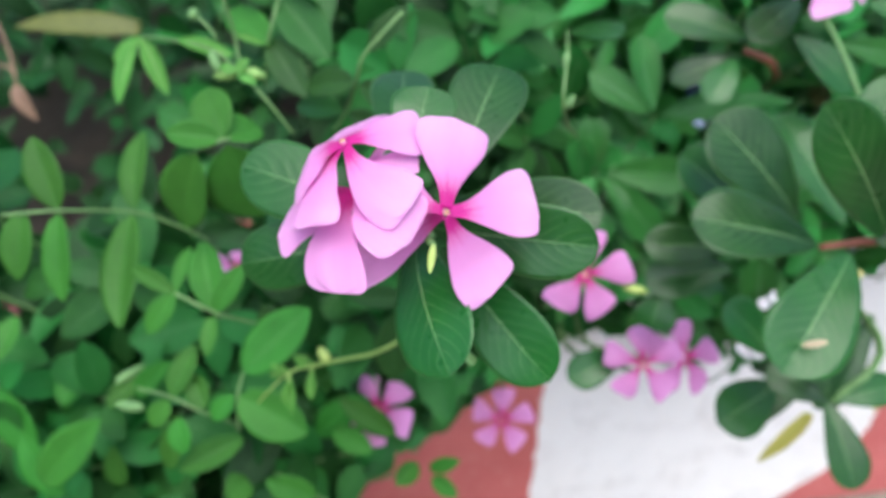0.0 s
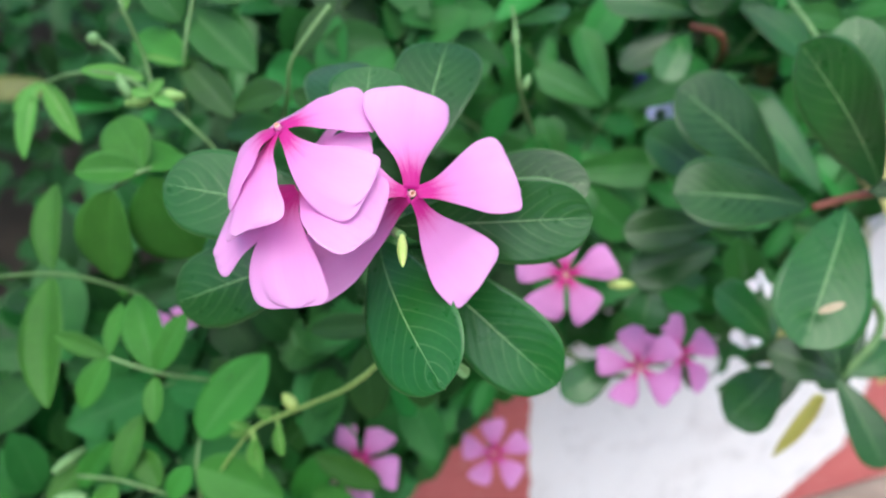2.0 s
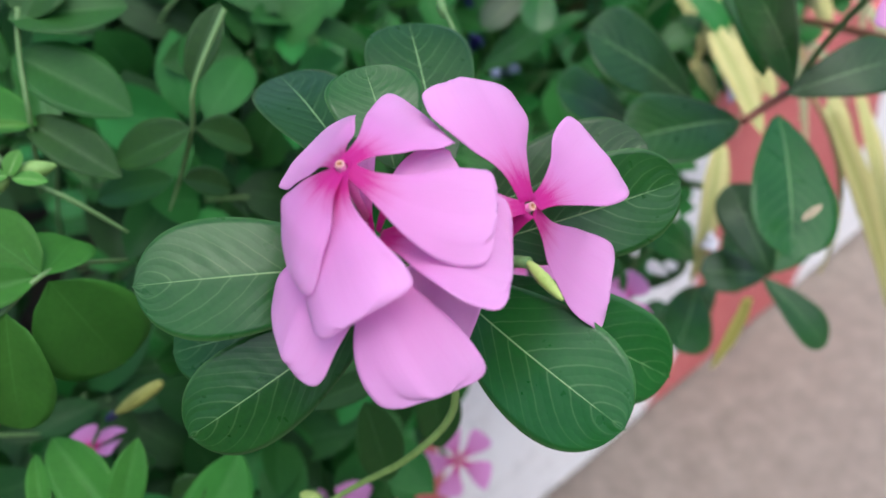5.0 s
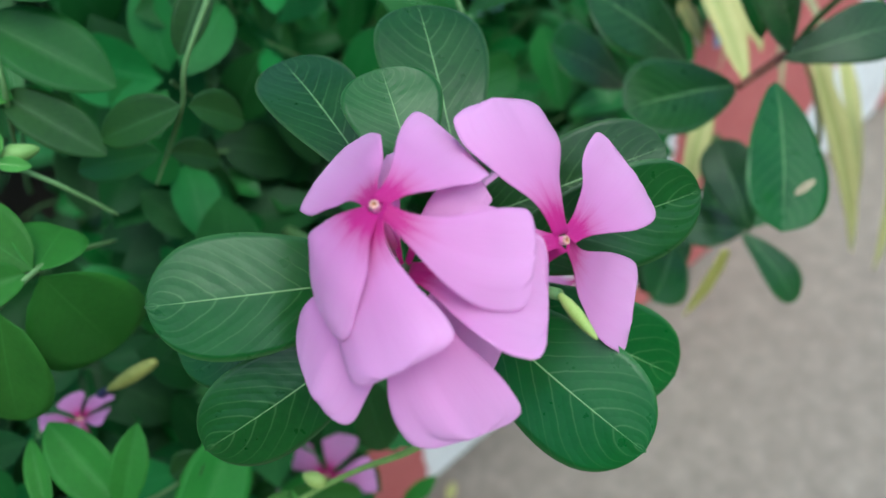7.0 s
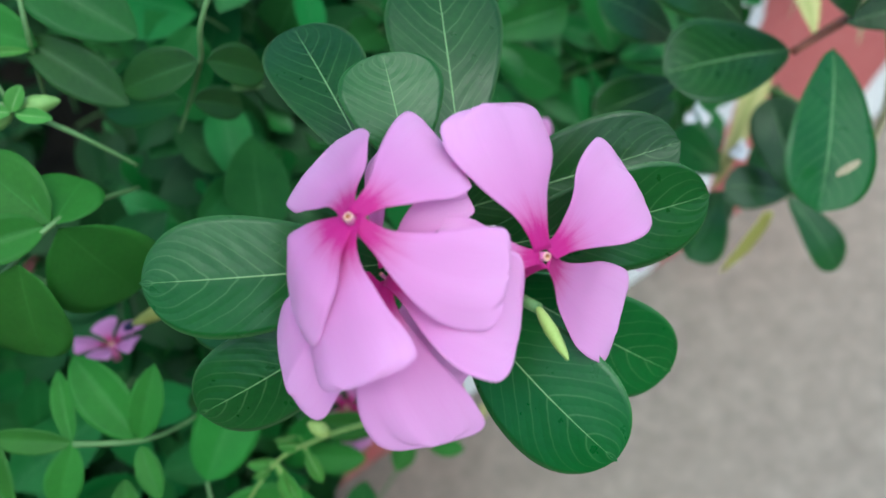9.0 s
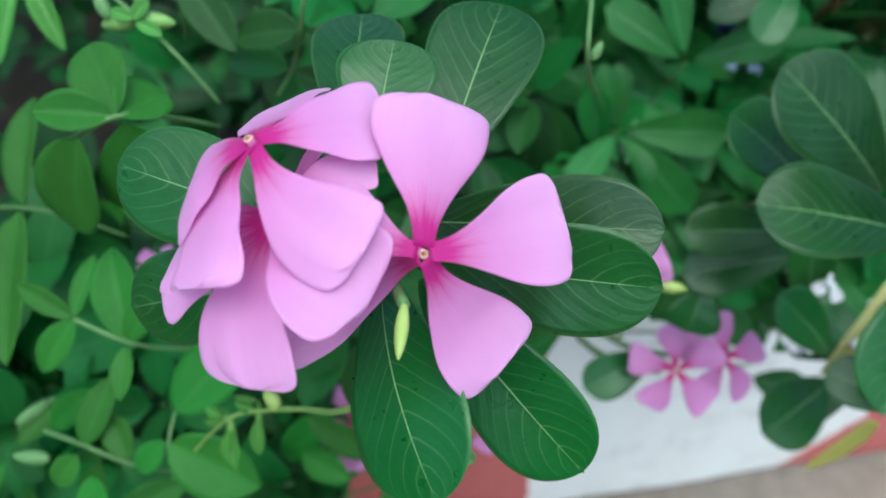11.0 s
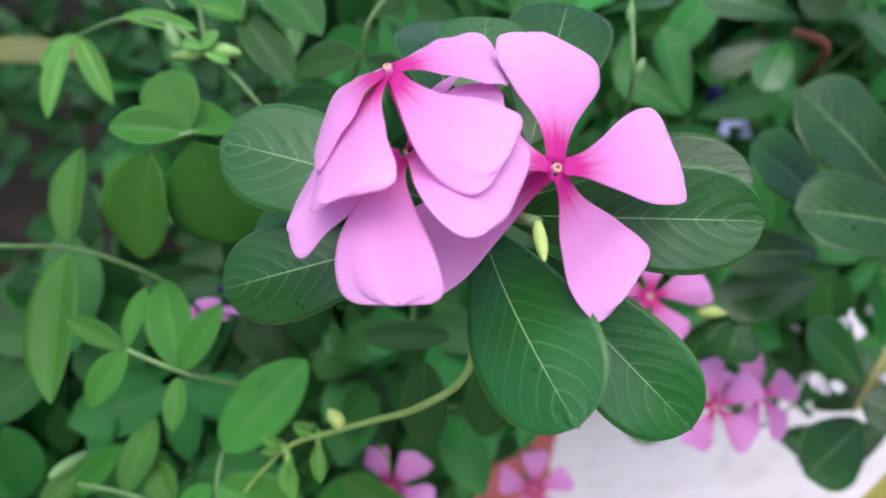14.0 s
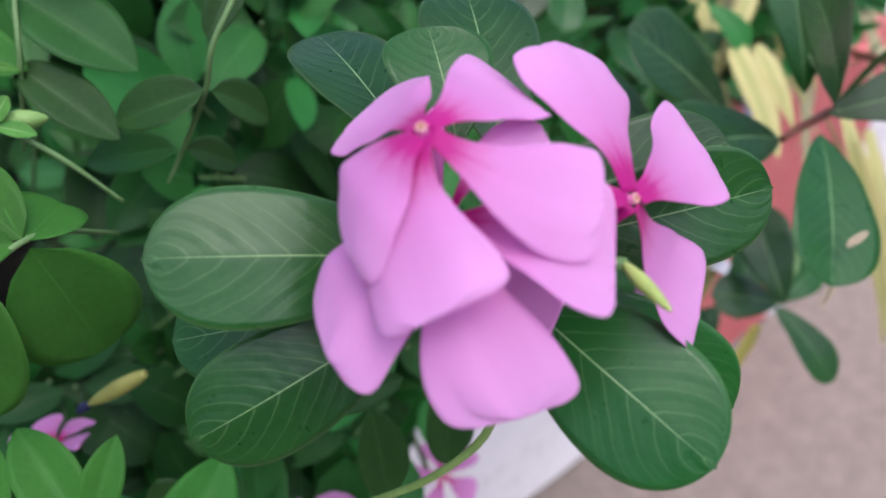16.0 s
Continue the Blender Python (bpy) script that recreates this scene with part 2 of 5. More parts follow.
def part(name, verts, faces, mat, parent, at, label="", uvs=None, smooth=True, mats=None, face_mats=None):
    """One mesh object under a thing or part; verts are in world metres, at is its origin."""
    at = Vector(at)
    me = bpy.data.meshes.new(name)
    me.from_pydata([tuple(Vector(p) - at) for p in verts], [], faces)
    for mm in (mats or [mat]):
        me.materials.append(mm)
    if face_mats:
        me.polygons.foreach_set("material_index", face_mats)
    if uvs is not None:
        layer = me.uv_layers.new(name="uv")
        loops = np.empty(len(me.loops), dtype=np.int32)
        me.loops.foreach_get("vertex_index", loops)
        layer.data.foreach_set("uv", np.asarray(uvs, dtype=np.float32)[loops].ravel())
    if smooth:
        me.polygons.foreach_set("use_smooth", [True] * len(me.polygons))
    me.update()
    ob = new(name, me)
    put(ob, parent, at)
    if label:
        tagged(ob, label)
    return ob


def put(ob, parent, at):
    at = Vector(at)
    ORIGIN[ob.name] = at
    if parent is None:
        ob.location = at
    else:
        ob.parent = parent
        ob.location = at - ORIGIN[parent.name]


def thing(name, at, label, category, group=""):
    ob = new(name)
    ob.empty_display_size = 0.01
    put(ob, None, at)
    return tagged(ob, label, category, group)


def frame_of(base, tip, up):
    axis = (Vector(tip) - Vector(base))
    length = axis.length
    axis.normalize()
    up = Vector(up)
    nrm = (up - axis * up.dot(axis)).normalized()
    side = axis.cross(nrm)
    return axis, side, nrm, length


def w_periwinkle(s):
    # broad, blunt, widest past the middle
    if s > 0.988:
        return 0.04 * (1 - s) / 0.012
    s = s / 0.99
    return max(0.0, (s ** 0.68) * (1 - s ** 4.2) ** 0.55) * 1.33


def w_leaflet(s):
    return max(0.0, (s ** 0.56) * (1 - s ** 1.75) ** 0.80) * 1.80


def w_petal(s):
    # narrow claw, broad shoulder, blunt rounded end
    if s < 0.82:
        t = s / 0.82
        return 0.17 + 0.83 * (t * t * (3 - 2 * t)) ** 1.05
    return max(0.0, 1 - ((s - 0.82) / 0.18) ** 4.4) ** 0.37


def w_petal_broad(s):
    # drooping petal of an older flower: hardly any claw
    if s < 0.74:
        t = s / 0.74
        return 0.22 + 0.78 * (t * (2 - t)) ** 1.05
    return max(0.0, 1 - ((s - 0.74) / 0.26) ** 3.4) ** 0.42


def w_strap(s):
    return max(0.0, (0.55 + 0.45 * min(1, s * 4)) * (1 - s ** 3) ** 0.8)


def blade_mesh(base, tip, width, up, bend, fold, profile, nu, nv, seed, wave=0.0, skew=0.0, thick=0.0004, curl=0.0, twist=0.0, crease=0.0, pucker=0.0, nick=0.0, sweep=0.0):
    """Closed thin sheet. bend: arch as part of the length; fold: the two halves rise as a trough; skew: an oblique end; curl: the edges roll."""
    axis, side, nrm, length = frame_of(base, tip, up)
    rng = random.Random(seed)
    ph = [rng.uniform(0, 6.28) for _ in range(4)]
    base = Vector(base)
    verts, uvs = [], []
    cols = nv + 1
    for layer in (0, 1):
        for i in range(nu + 1):
            s = i / nu
            s = 0.5 * s + 0.5 * math.sin(s * math.pi / 2)
            pr = profile(s)
            w = 0.5 * width * pr
            for j in range(cols):
                v = -1 + 2 * j / nv
                a = radians(twist) * s
                edge = abs(v)
                rip = wave * width * (math.sin(9 * s + ph[0] + v * 1.3) * 0.6 + math.sin(17 * s + ph[1]) * 0.4) * (0.25 + edge ** 2) * min(1.0, 2 * pr)
                h = bend * length * 4 * s * (1 - s) + fold * w * edge + (curl * edge ** 2.2 * (0.3 + s) + crease * math.sin(5.5 * v + ph[2]) * s) * width * pr + rip
                if pucker:
                    fr = (s - 0.75 * (edge / 2) ** 1.25) * 9.5 + 0.55 * math.sin(5 * s + ph[2]) + 0.35 * math.sin(11 * s + 3 * v + ph[0]) + (0.4 if v > 0 else 0.0)
                    amp = 0.35 + 0.65 * math.sin(2.6 * s + 1.7 * v + ph[1]) ** 2
                    h += pucker * width * 0.5 * math.cos(6.2832 * fr) * amp * min(1.0, edge * 3) * (1 - edge ** 3) * min(1.0, 4 * s)
                x = v * w
                along = s * length + skew * v * profile(s) * width * s * s + nick * length * s ** 5 * profile(s) * (math.sin(4.3 * v + ph[3]) + 0.6 * math.sin(9.1 * v + ph[1]) + 0.35 * math.sin(21 * v + ph[0]) + 0.25 * math.sin(37 * v + ph[2]))
                p = base + axis * along + side * (x * math.cos(a) + sweep * length * 4 * s * (1 - s)) + nrm * (h + x * math.sin(a))
                if layer:
                    p = p - nrm * thick * (1 - 0.75 * edge ** 4)
                verts.append(p)
                uvs.append((s, 0.5 + 0.5 * v))
    faces = []
    n0 = (nu + 1) * cols
    for i in range(nu):
        for j in range(nv):
            a = i * cols + j
            faces.append((a, a + cols, a + cols + 1, a + 1))
            faces.append((n0 + a, n0 + a + 1, n0 + a + cols + 1, n0 + a + cols))
        for j in (0, nv):
            a = i * cols + j
            q = (a, n0 + a, n0 + a + cols, a + cols)
            faces.append(q if j == 0 else q[::-1])
    for i in (0, nu):
        for j in range(nv):
            a = i * cols + j
            q = (a, a + 1, n0 + a + 1, n0 + a)
            faces.append(q if i == 0 else q[::-1])
    return verts, faces, uvs


FACE = (0.0, -0.62, 0.78)
SEED = [0]


def leaf(plant, base, tip, width, up=FACE, bend=0.06, fold=0.12, wave=0.012, mat=None, label="", twist=0.0, pucker=0.0):
    SEED[0] += 1
    v, f, uv = blade_mesh(base, tip, width, up, bend, fold, w_periwinkle, 64 if pucker else 22, 16 if pucker else 12, SEED[0], wave, twist=twist, pucker=pucker)
    return part("leaf", v, f, mat or PERI, plant, base, label, uv)


def leaflet(plant, base, tip, width, up=FACE, bend=0.04, fold=0.18, wave=0.01, mat=None, label="", twist=0.0):
    SEED[0] += 1
    v, f, uv = blade_mesh(base, tip, width, up, bend, fold, w_leaflet, 16, 8, SEED[0], wave, thick=0.0003, twist=twist)
    return part("leaflet", v, f, mat or PEA, plant, base, label, uv)


def petal(flower, base, tip, width, up=FACE, bend=0.05, fold=0.0, wave=0.03, skew=0.10, curl=-0.08, twist=0.0, sweep=0.0, mat=None, profile=w_petal):
    SEED[0] += 1
    v, f, uv = blade_mesh(base, tip, width, up, bend, fold, profile, 34, 28, SEED[0], wave, skew, 0.0003, curl, twist, 0.015, nick=0.018, sweep=sweep)
    return part("petal", v, f, mat or PETAL, flower, base, "", uv)


def strap(plant, base, tip, width, up=FACE, bend=0.1, mat=None, fold=0.25, twist=0.0):
    SEED[0] += 1
    v, f, uv = blade_mesh(base, tip, width, up, bend, fold, w_strap, 24, 4, SEED[0], 0.03, thick=0.0006, twist=twist)
    return part("strap_leaf", v, f, mat or STRAP, plant, base, "", uv)


def tube_mesh(points, radii, sides=8, steps=6):
    pts = [Vector(p) for p in points]
    if isinstance(radii, (int, float)):
        radii = [radii] * len(pts)
    path, rad = [], []
    for i in range(len(pts) - 1):
        p0, p1, p2, p3 = pts[max(i - 1, 0)], pts[i], pts[i + 1], pts[min(i + 2, len(pts) - 1)]
        for k in range(steps):
            t = k / steps
            path.append(0.5 * ((2 * p1) + (p2 - p0) * t + (2 * p0 - 5 * p1 + 4 * p2 - p3) * t * t + (3 * p1 - p0 - 3 * p2 + p3) * t ** 3))
            rad.append(radii[i] + (radii[i + 1] - radii[i]) * t)
    path.append(pts[-1])
    rad.append(radii[-1])
    verts, faces = [], []
    ref = Vector((0.31, 0.87, 0.38))
    for i, p in enumerate(path):
        d = (path[min(i + 1, len(path) - 1)] - path[max(i - 1, 0)]).normalized()
        a = d.cross(ref).normalized()
        b = d.cross(a)
        for k in range(sides):
            an = 2 * math.pi * k / sides
            verts.append(p + (a * math.cos(an) + b * math.sin(an)) * rad[i])
    for i in range(len(path) - 1):
        for k in range(sides):
            q, r = i * sides + k, i * sides + (k + 1) % sides
            faces.append((q, r, r + sides, q + sides))
    faces.append(tuple(range(sides - 1, -1, -1)))
    faces.append(tuple(range(len(verts) - sides, len(verts))))
    return verts, faces


def stem(plant, points, radii, mat=None, name="stem", label=""):
    v, f = tube_mesh(points, radii)
    return part(name, v, f, mat or STEM, plant, points[0], label)


def flower_base(plant, centre, normal, label="", tube=0.022, size=1.0):
    """Corolla tube with a ringed eye at its mouth; the petals are added to it."""
    c, n = Vector(centre), Vector(normal).normalized()
    a = n.cross(Vector((0.3, 0.9, 0.2))).normalized()
    b = n.cross(a)
    # profile from the foot of the tube up to the eye and into the throat
    prof = [(-tube, 0.0009), (-tube * 0.5, 0.0010), (-0.006, 0.0013), (-0.002, 0.0010), (0.0, 0.0010), (0.0004, 0.00098), (0.0005, 0.0006), (0.0, 0.00045), (-0.0006, 0.0001)]
    verts, faces, fm = [], [], []
    k = 14
    for h, r in prof:
        for i in range(k):
            an = 2 * math.pi * i / k
            verts.append(c + n * h * size + (a * math.cos(an) + b * math.sin(an)) * r * size)
    for i in range(len(prof) - 1):
        for j in range(k):
            q, r = i * k + j, i * k + (j + 1) % k
            faces.append((q, r, r + k, q + k))
            fm.append(0 if i < 4 else (1 if i < 6 else 2))
    faces.append(tuple(range(k - 1, -1, -1)))
    fm.append(0)
    return part("flower", verts, faces, None, plant, c, label or "pink five-petalled flower with magenta eye", mats=[TUBE, EYE_RING, THROAT], face_mats=fm)


def flower(plant, centre, normal, radius, roll=0.0, lift=0.0, width=0.86, label="", tube=0.022, mat=None):
    """A regular blossom; lift raises (or lowers) the petal ends."""
    fl = flower_base(plant, centre, normal, label, tube)
    c, n = Vector(centre), Vector(normal).normalized()
    a = (Vector((0, 0, 1)) - n * n.z).normalized()
    b = a.cross(n)
    rng = random.Random(int(abs(centre[0] * 7919 + centre[2] * 104729) * 1000))
    for i in range(5):
        an = radians(roll + 72 * i + rng.uniform(-5, 5))
        d = a * math.cos(an) + b * math.sin(an)
        end = c + d * radius * rng.uniform(0.94, 1.04) + n * (lift + rng.uniform(-0.1, 0.1)) * radius
        petal(fl, c + d * 0.0012, end, radius * width * rng.uniform(0.92, 1.05), n, bend=0.05 + rng.uniform(-0.03, 0.05), mat=mat)
    return fl


def bud_mesh(plant, base, tip, radius, mat=None, name="bud", label=""):
    base, tip = Vector(base), Vector(tip)
    pts = [base.lerp(tip, t) for t in (0, 0.2, 0.45, 0.7, 0.9, 1.0)]
    v, f = tube_mesh(pts, [radius * r for r in (0.45, 0.85, 1.0, 0.8, 0.45, 0.1)], 10, 4)
    return part(name, v, f, mat or BUD, plant, base, label)


def patch(plant, at, normal, along, length, width, mat, name, label, seed):
    """A small irregular flake lying on a leaf."""
    rng = random.Random(seed)
    at, n = Vector(at), Vector(normal).normalized()
    a = Vector(along)
    a = (a - n * a.dot(n)).normalized()
    b = n.cross(a)
    k = 14
    verts = []
    for h in (0.0004, 0.0):
        for i in range(k):
            an = 2 * math.pi * i / k
            r = rng.uniform(0.7, 1.15) if h else 1.0
            verts.append(at + a * math.cos(an) * length * 0.5 * r + b * math.sin(an) * width * 0.5 * r + n * h)
    faces = [tuple(range(k))] + [(i, (i + 1) % k, k + (i + 1) % k, k + i) for i in range(k)]
    return part(name, verts, faces, mat, plant, at, label, smooth=False)


def pea_flower(plant, at, facing, size, mat, label):
    """A folded standard petal above a short keel and a green calyx."""
    c, n = Vector(at), Vector(facing).normalized()
    calyx = bud_mesh(plant, c - n * size * 0.25 + Vector((0, 0, size * 0.1)), c + n * size * 0.1, size * 0.14, BRACT, "flower", label)
    for d, w in ((Vector((0.1, -0.2, -1)), 0.85), (Vector((0.35, -0.5, -0.6)), 0.4), (Vector((-0.35, -0.5, -0.6)), 0.4)):
        SEED[0] += 1
        v, f, uv = blade_mesh(c, c + d.normalized() * size, size * w, n, 0.12, 0.35, w_leaflet, 12, 8, SEED[0], 0.04, thick=0.0003)
        part("petal", v, f, mat, calyx, c, "", uv)
    return calyx


def wilted(plant, at, size, seed):
    """A faded, shrivelled white blossom."""
    rng = random.Random(seed)
    c = Vector(at)
    fl = bud_mesh(plant, c + Vector((0, 0.004, -0.006)), c, size * 0.16, BRACT, "flower", "shrivelled white faded flower")
    for k in range(3):
        d = Vector((rng.uniform(-1, 1), rng.uniform(-0.8, 0.1), rng.uniform(-0.6, 0.6))).normalized()
        SEED[0] += 1
        v, f, uv = blade_mesh(c, c + d * size * rng.uniform(0.7, 1.1), size * 0.6, FACE, 0.2, 0.5, w_petal, 12, 8, SEED[0], 0.08, thick=0.0003)
        part("petal", v, f, PALE, fl, c, "", uv)
    return fl

# ---- setting ----
WALL_AT, WALL_TURN = (0.09, 0.404, 0.0), 7.85


def paint_material():
    """Kerb paint in red and white fields, brushed on by hand; local x runs along the wall, z up."""
    m, nt, bsdf = material("kerb paint")
    tex = nt.nodes.new("ShaderNodeTexCoord")
    sep = nt.nodes.new("ShaderNodeSeparateXYZ")
    obj = tex.outputs["Object"]
    nt.links.new(obj, sep.inputs[0])
    x, z = sep.outputs[0], sep.outputs[2]
    wob = calc(nt, "MULTIPLY", calc(nt, "SUBTRACT", noise_of(nt, obj, 35, 4), 0.5), 0.02)
    xx = calc(nt, "ADD", x, wob)
    lean = calc(nt, "MULTIPLY", calc(nt, "MINIMUM", z, 0.09), 0.9)
    left = calc(nt, "LESS_THAN", xx, -0.004)
    a = calc(nt, "GREATER_THAN", xx, calc(nt, "ADD", 0.255, lean))
    b = calc(nt, "LESS_THAN", xx, calc(nt, "ADD", 0.55, calc(nt, "MULTIPLY", calc(nt, "MINIMUM", z, 0.2), 0.6)))
    red = calc(nt, "ADD", left, calc(nt, "MULTIPLY", a, b), clamp=True)
    far = calc(nt, "GREATER_THAN", xx, 0.88)
    red = calc(nt, "ADD", red, far, clamp=True)
    n1, n2 = noise_of(nt, obj, 9, 5), noise_of(nt, obj, 120, 5)
    white = ramp(nt, n1, [(0.25, (0.60, 0.55, 0.56)), (0.42, (0.76, 0.715, 0.725)), (1.0, (0.83, 0.79, 0.80))])
    grime = calc(nt, "MULTIPLY", calc(nt, "SUBTRACT", noise_of(nt, obj, 28, 6, 0.75), 0.53, clamp=True), 2.6, clamp=True)
    white = mix(nt, grime, white, (0.33, 0.29, 0.28))
    redc = ramp(nt, n1, [(0.25, (0.38, 0.080, 0.080)), (0.8, (0.53, 0.140, 0.135))])
    redc = mix(nt, calc(nt, "MULTIPLY", calc(nt, "SUBTRACT", n2, 0.55, clamp=True), 1.5), redc, (0.6, 0.42, 0.38))
    nt.links.new(mix(nt, red, white, redc), bsdf.inputs["Base Color"])
    bsdf.inputs["Roughness"].default_value = 0.75
    bump(nt, bsdf, calc(nt, "ADD", n1, calc(nt, "MULTIPLY", n2, 0.4)), 0.35, 0.006)
    return m


def ground_material():
    m, nt, bsdf = material("dusty pavement")
    tex = nt.nodes.new("ShaderNodeTexCoord")
    obj = tex.outputs["Object"]
    n1, n2, n3 = noise_of(nt, obj, 3.5, 4), noise_of(nt, obj, 38, 5, 0.7), noise_of(nt, obj, 260, 4, 0.7)
    col = ramp(nt, n2, [(0.25, (0.140, 0.105, 0.088)), (0.52, (0.225, 0.176, 0.148)), (0.8, (0.32, 0.262, 0.225))])
    col = mix(nt, calc(nt, "MULTIPLY", n1, 0.5), col, (0.215, 0.17, 0.145))
    spots = calc(nt, "MULTIPLY", calc(nt, "SUBTRACT", n3, 0.60, clamp=True), 3.0, clamp=True)
    col = mix(nt, spots, col, (0.40, 0.345, 0.30))
    nt.links.new(col, bsdf.inputs["Base Color"])
    bsdf.inputs["Roughness"].default_value = 0.85
    bump(nt, bsdf, calc(nt, "ADD", n2, calc(nt, "MULTIPLY", n3, 0.5)), 0.4, 0.006)
    return m


def box_grid(lo, hi, nx, nz, wobble, seed):
    """A box whose front and top are slightly uneven."""
    bm = bmesh.new()
    bmesh.ops.create_cube(bm, size=1.0)
    for v in bm.verts:
        v.co = Vector((lo[i] + (v.co[i] + 0.5) * (hi[i] - lo[i]) for i in range(3)))
    bmesh.ops.bevel(bm, geom=[e for e in bm.edges], offset=0.012, segments=3, affect="EDGES")
    for _ in range(nx):
        long = [e for e in bm.edges if e.calc_length() > (hi[0] - lo[0]) / nx]
        if not long:
            break
        bmesh.ops.subdivide_edges(bm, edges=long, cuts=1, use_grid_fill=True)
    for v in bm.verts:
        v.co += Vector((0, 1, 0.4)) * wobble * noise.noise(v.co * 9 + Vector((seed, 0, 0)))
    me = bpy.data.meshes.new("box")
    bm.to_mesh(me)
    bm.free()
    return me


wall_me = box_grid((-1.6, 0.0, 0.0), (2.2, 0.11, 0.385), 40, 8, 0.003, 3)
wall_me.materials.append(paint_material())
wall = new("wall_planter", wall_me)
wall.matrix_world = pose(*WALL_AT, 0, 0, WALL_TURN)
tagged(wall, "low planter wall painted in red and white fields", "wall", kind="structure")
# plain walls that close the bed
for nm, lo, hi in (("wall_side_1", (-1.6, 0.115, 0.0), (-1.49, 1.9, 0.385)), ("wall_side_2", (2.09, 0.115, 0.0), (2.2, 1.9, 0.385)), ("wall_back", (-1.6, 1.905, 0.0), (2.2, 2.02, 0.385))):
    me = box_grid(lo, hi, 12, 4, 0.003, 5)
    me.materials.append(wall_me.materials[0])
    ob = new(nm, me)
    ob.matrix_world = pose(*WALL_AT, 0, 0, WALL_TURN)
    tagged(ob, "plain painted wall closing the planter", "wall", kind="structure")

# plain walls added out of view, closing the place for fill light and reflections
ADDED_WALL = plain("added wall plaster", (0.46, 0.44, 0.39), (0.56, 0.53, 0.48), 6, 0.85)
for nm, lo, hi, mat in (("wall_added_rear", (-5.0, -3.4, 0.0), (5.5, -3.2, 2.0), ADDED_WALL), ("wall_added_1", (-4.2, -3.19, 0.0), (-4.0, 4.3, 1.8), ADDED_WALL), ("wall_added_2", (4.6, -3.19, 0.0), (4.8, 4.3, 1.8), ADDED_WALL), ("wall_added_3", (-5.0, 4.31, 0.0), (5.5, 4.5, 1.8), ADDED_WALL)):
    me = box_grid(lo, hi, 10, 4, 0.0, 9)
    me.materials.append(mat)
    tagged(new(nm, me), "plain plastered wall added out of view to shape light and reflections", "wall", kind="structure")

g = 40.0
ground_me = bpy.data.meshes.new("ground")
ground_me.from_pydata([(-g, -g, 0), (g, -g, 0), (g, g, 0), (-g, g, 0)], [], [(0, 1, 2, 3)])
ground_me.materials.append(ground_material())
tagged(new("ground", ground_me), "dusty brown-grey pavement beside the planter", "ground", kind="structure")

# soil bed behind the wall, gently heaped
bm = bmesh.new()
bmesh.ops.create_grid(bm, x_segments=60, y_segments=40, size=1.0)
for v in bm.verts:
    x, y = -1.48 + (v.co.x + 1) * 1.78, 0.112 + (v.co.y + 1) * 0.895
    v.co = Vector((x, y, 0.345 + 0.02 * noise.noise(Vector((x * 5, y * 5, 0)))))
soil_me = bpy.data.meshes.new("soil")
bm.to_mesh(soil_me)
bm.free()
soil_me.materials.append(SOIL)
soil = new("soil_bed", soil_me)
soil.matrix_world = pose(*WALL_AT, 0, 0, WALL_TURN)
tagged(soil, "soil filling the planter, deep shade put into its dark colour", "soil", kind="structure")

# ---- plants ----
main_plant = thing('periwinkle_plant', (0.0, 0.50, 0.37), 'pink periwinkle with glossy green leaves leaning over the painted planter wall', 'flowering plant', 'periwinkles')
leaf(main_plant, (-0.0070, 0.1496, 0.6280), (0.0019, 0.1104, 0.6195), 0.0230, (-0.50, -0.50, 0.70), 0.10, -0.08, twist=0, pucker=0.008)  # low middle
leaf(main_plant, (-0.0008, 0.1530, 0.6224), (0.0282, 0.1260, 0.5987), 0.0215, (-0.4088, -0.5277, 0.7446), 0.05, 0.1, twist=0, pucker=0.005)  # low side
leaf(main_plant, (-0.0034, 0.1524, 0.6296), (0.0383, 0.1377, 0.6350), 0.0205, (-0.0863, -0.8200, 0.5200), 0.05, 0.1, twist=0, pucker=0.005)  # side
leaf(main_plant, (-0.0013, 0.1644, 0.6261), (0.0413, 0.1497, 0.6360), 0.0200, (-0.0895, -0.6775, 0.7301), 0.05, 0.1, twist=0, pucker=0.005)  # side under
leaf(main_plant, (-0.0126, 0.1552, 0.6301), (-0.0541, 0.1659, 0.6404), 0.0226, (-0.22, -0.66, 0.72), 0.07, -0.08, twist=0, pucker=0.010)  # far side
leaf(main_plant, (-0.0164, 0.1541, 0.6249), (-0.0564, 0.1546, 0.6146), 0.0205, (-0.25, -0.78, 0.55), 0.08, -0.10, twist=0, pucker=0.009)  # far low
leaf(main_plant, (-0.0162, 0.1601, 0.6184), (-0.0537, 0.1789, 0.6127), 0.0200, FACE, 0.05, 0.1, twist=0, pucker=0.005)  # under
leaf(main_plant, (0.0035, 0.1637, 0.6377), (0.0168, 0.1974, 0.6535), 0.0240, (0.0000, -0.3000, 0.9500), 0.05, 0.1, twist=0, pucker=0.005)  # back
leaf(main_plant, (-0.0120, 0.1644, 0.6427), (-0.0115, 0.2035, 0.6489), 0.0200, (0.0000, -0.3000, 0.9500), 0.05, 0.1, twist=0, pucker=0.005)  # back second
leaf(main_plant, (-0.0076, 0.1597, 0.6464), (-0.0037, 0.1749, 0.6586), 0.0190, (0.0000, -0.3000, 0.9500), 0.05, 0.1, twist=0, pucker=0.005)  # back small
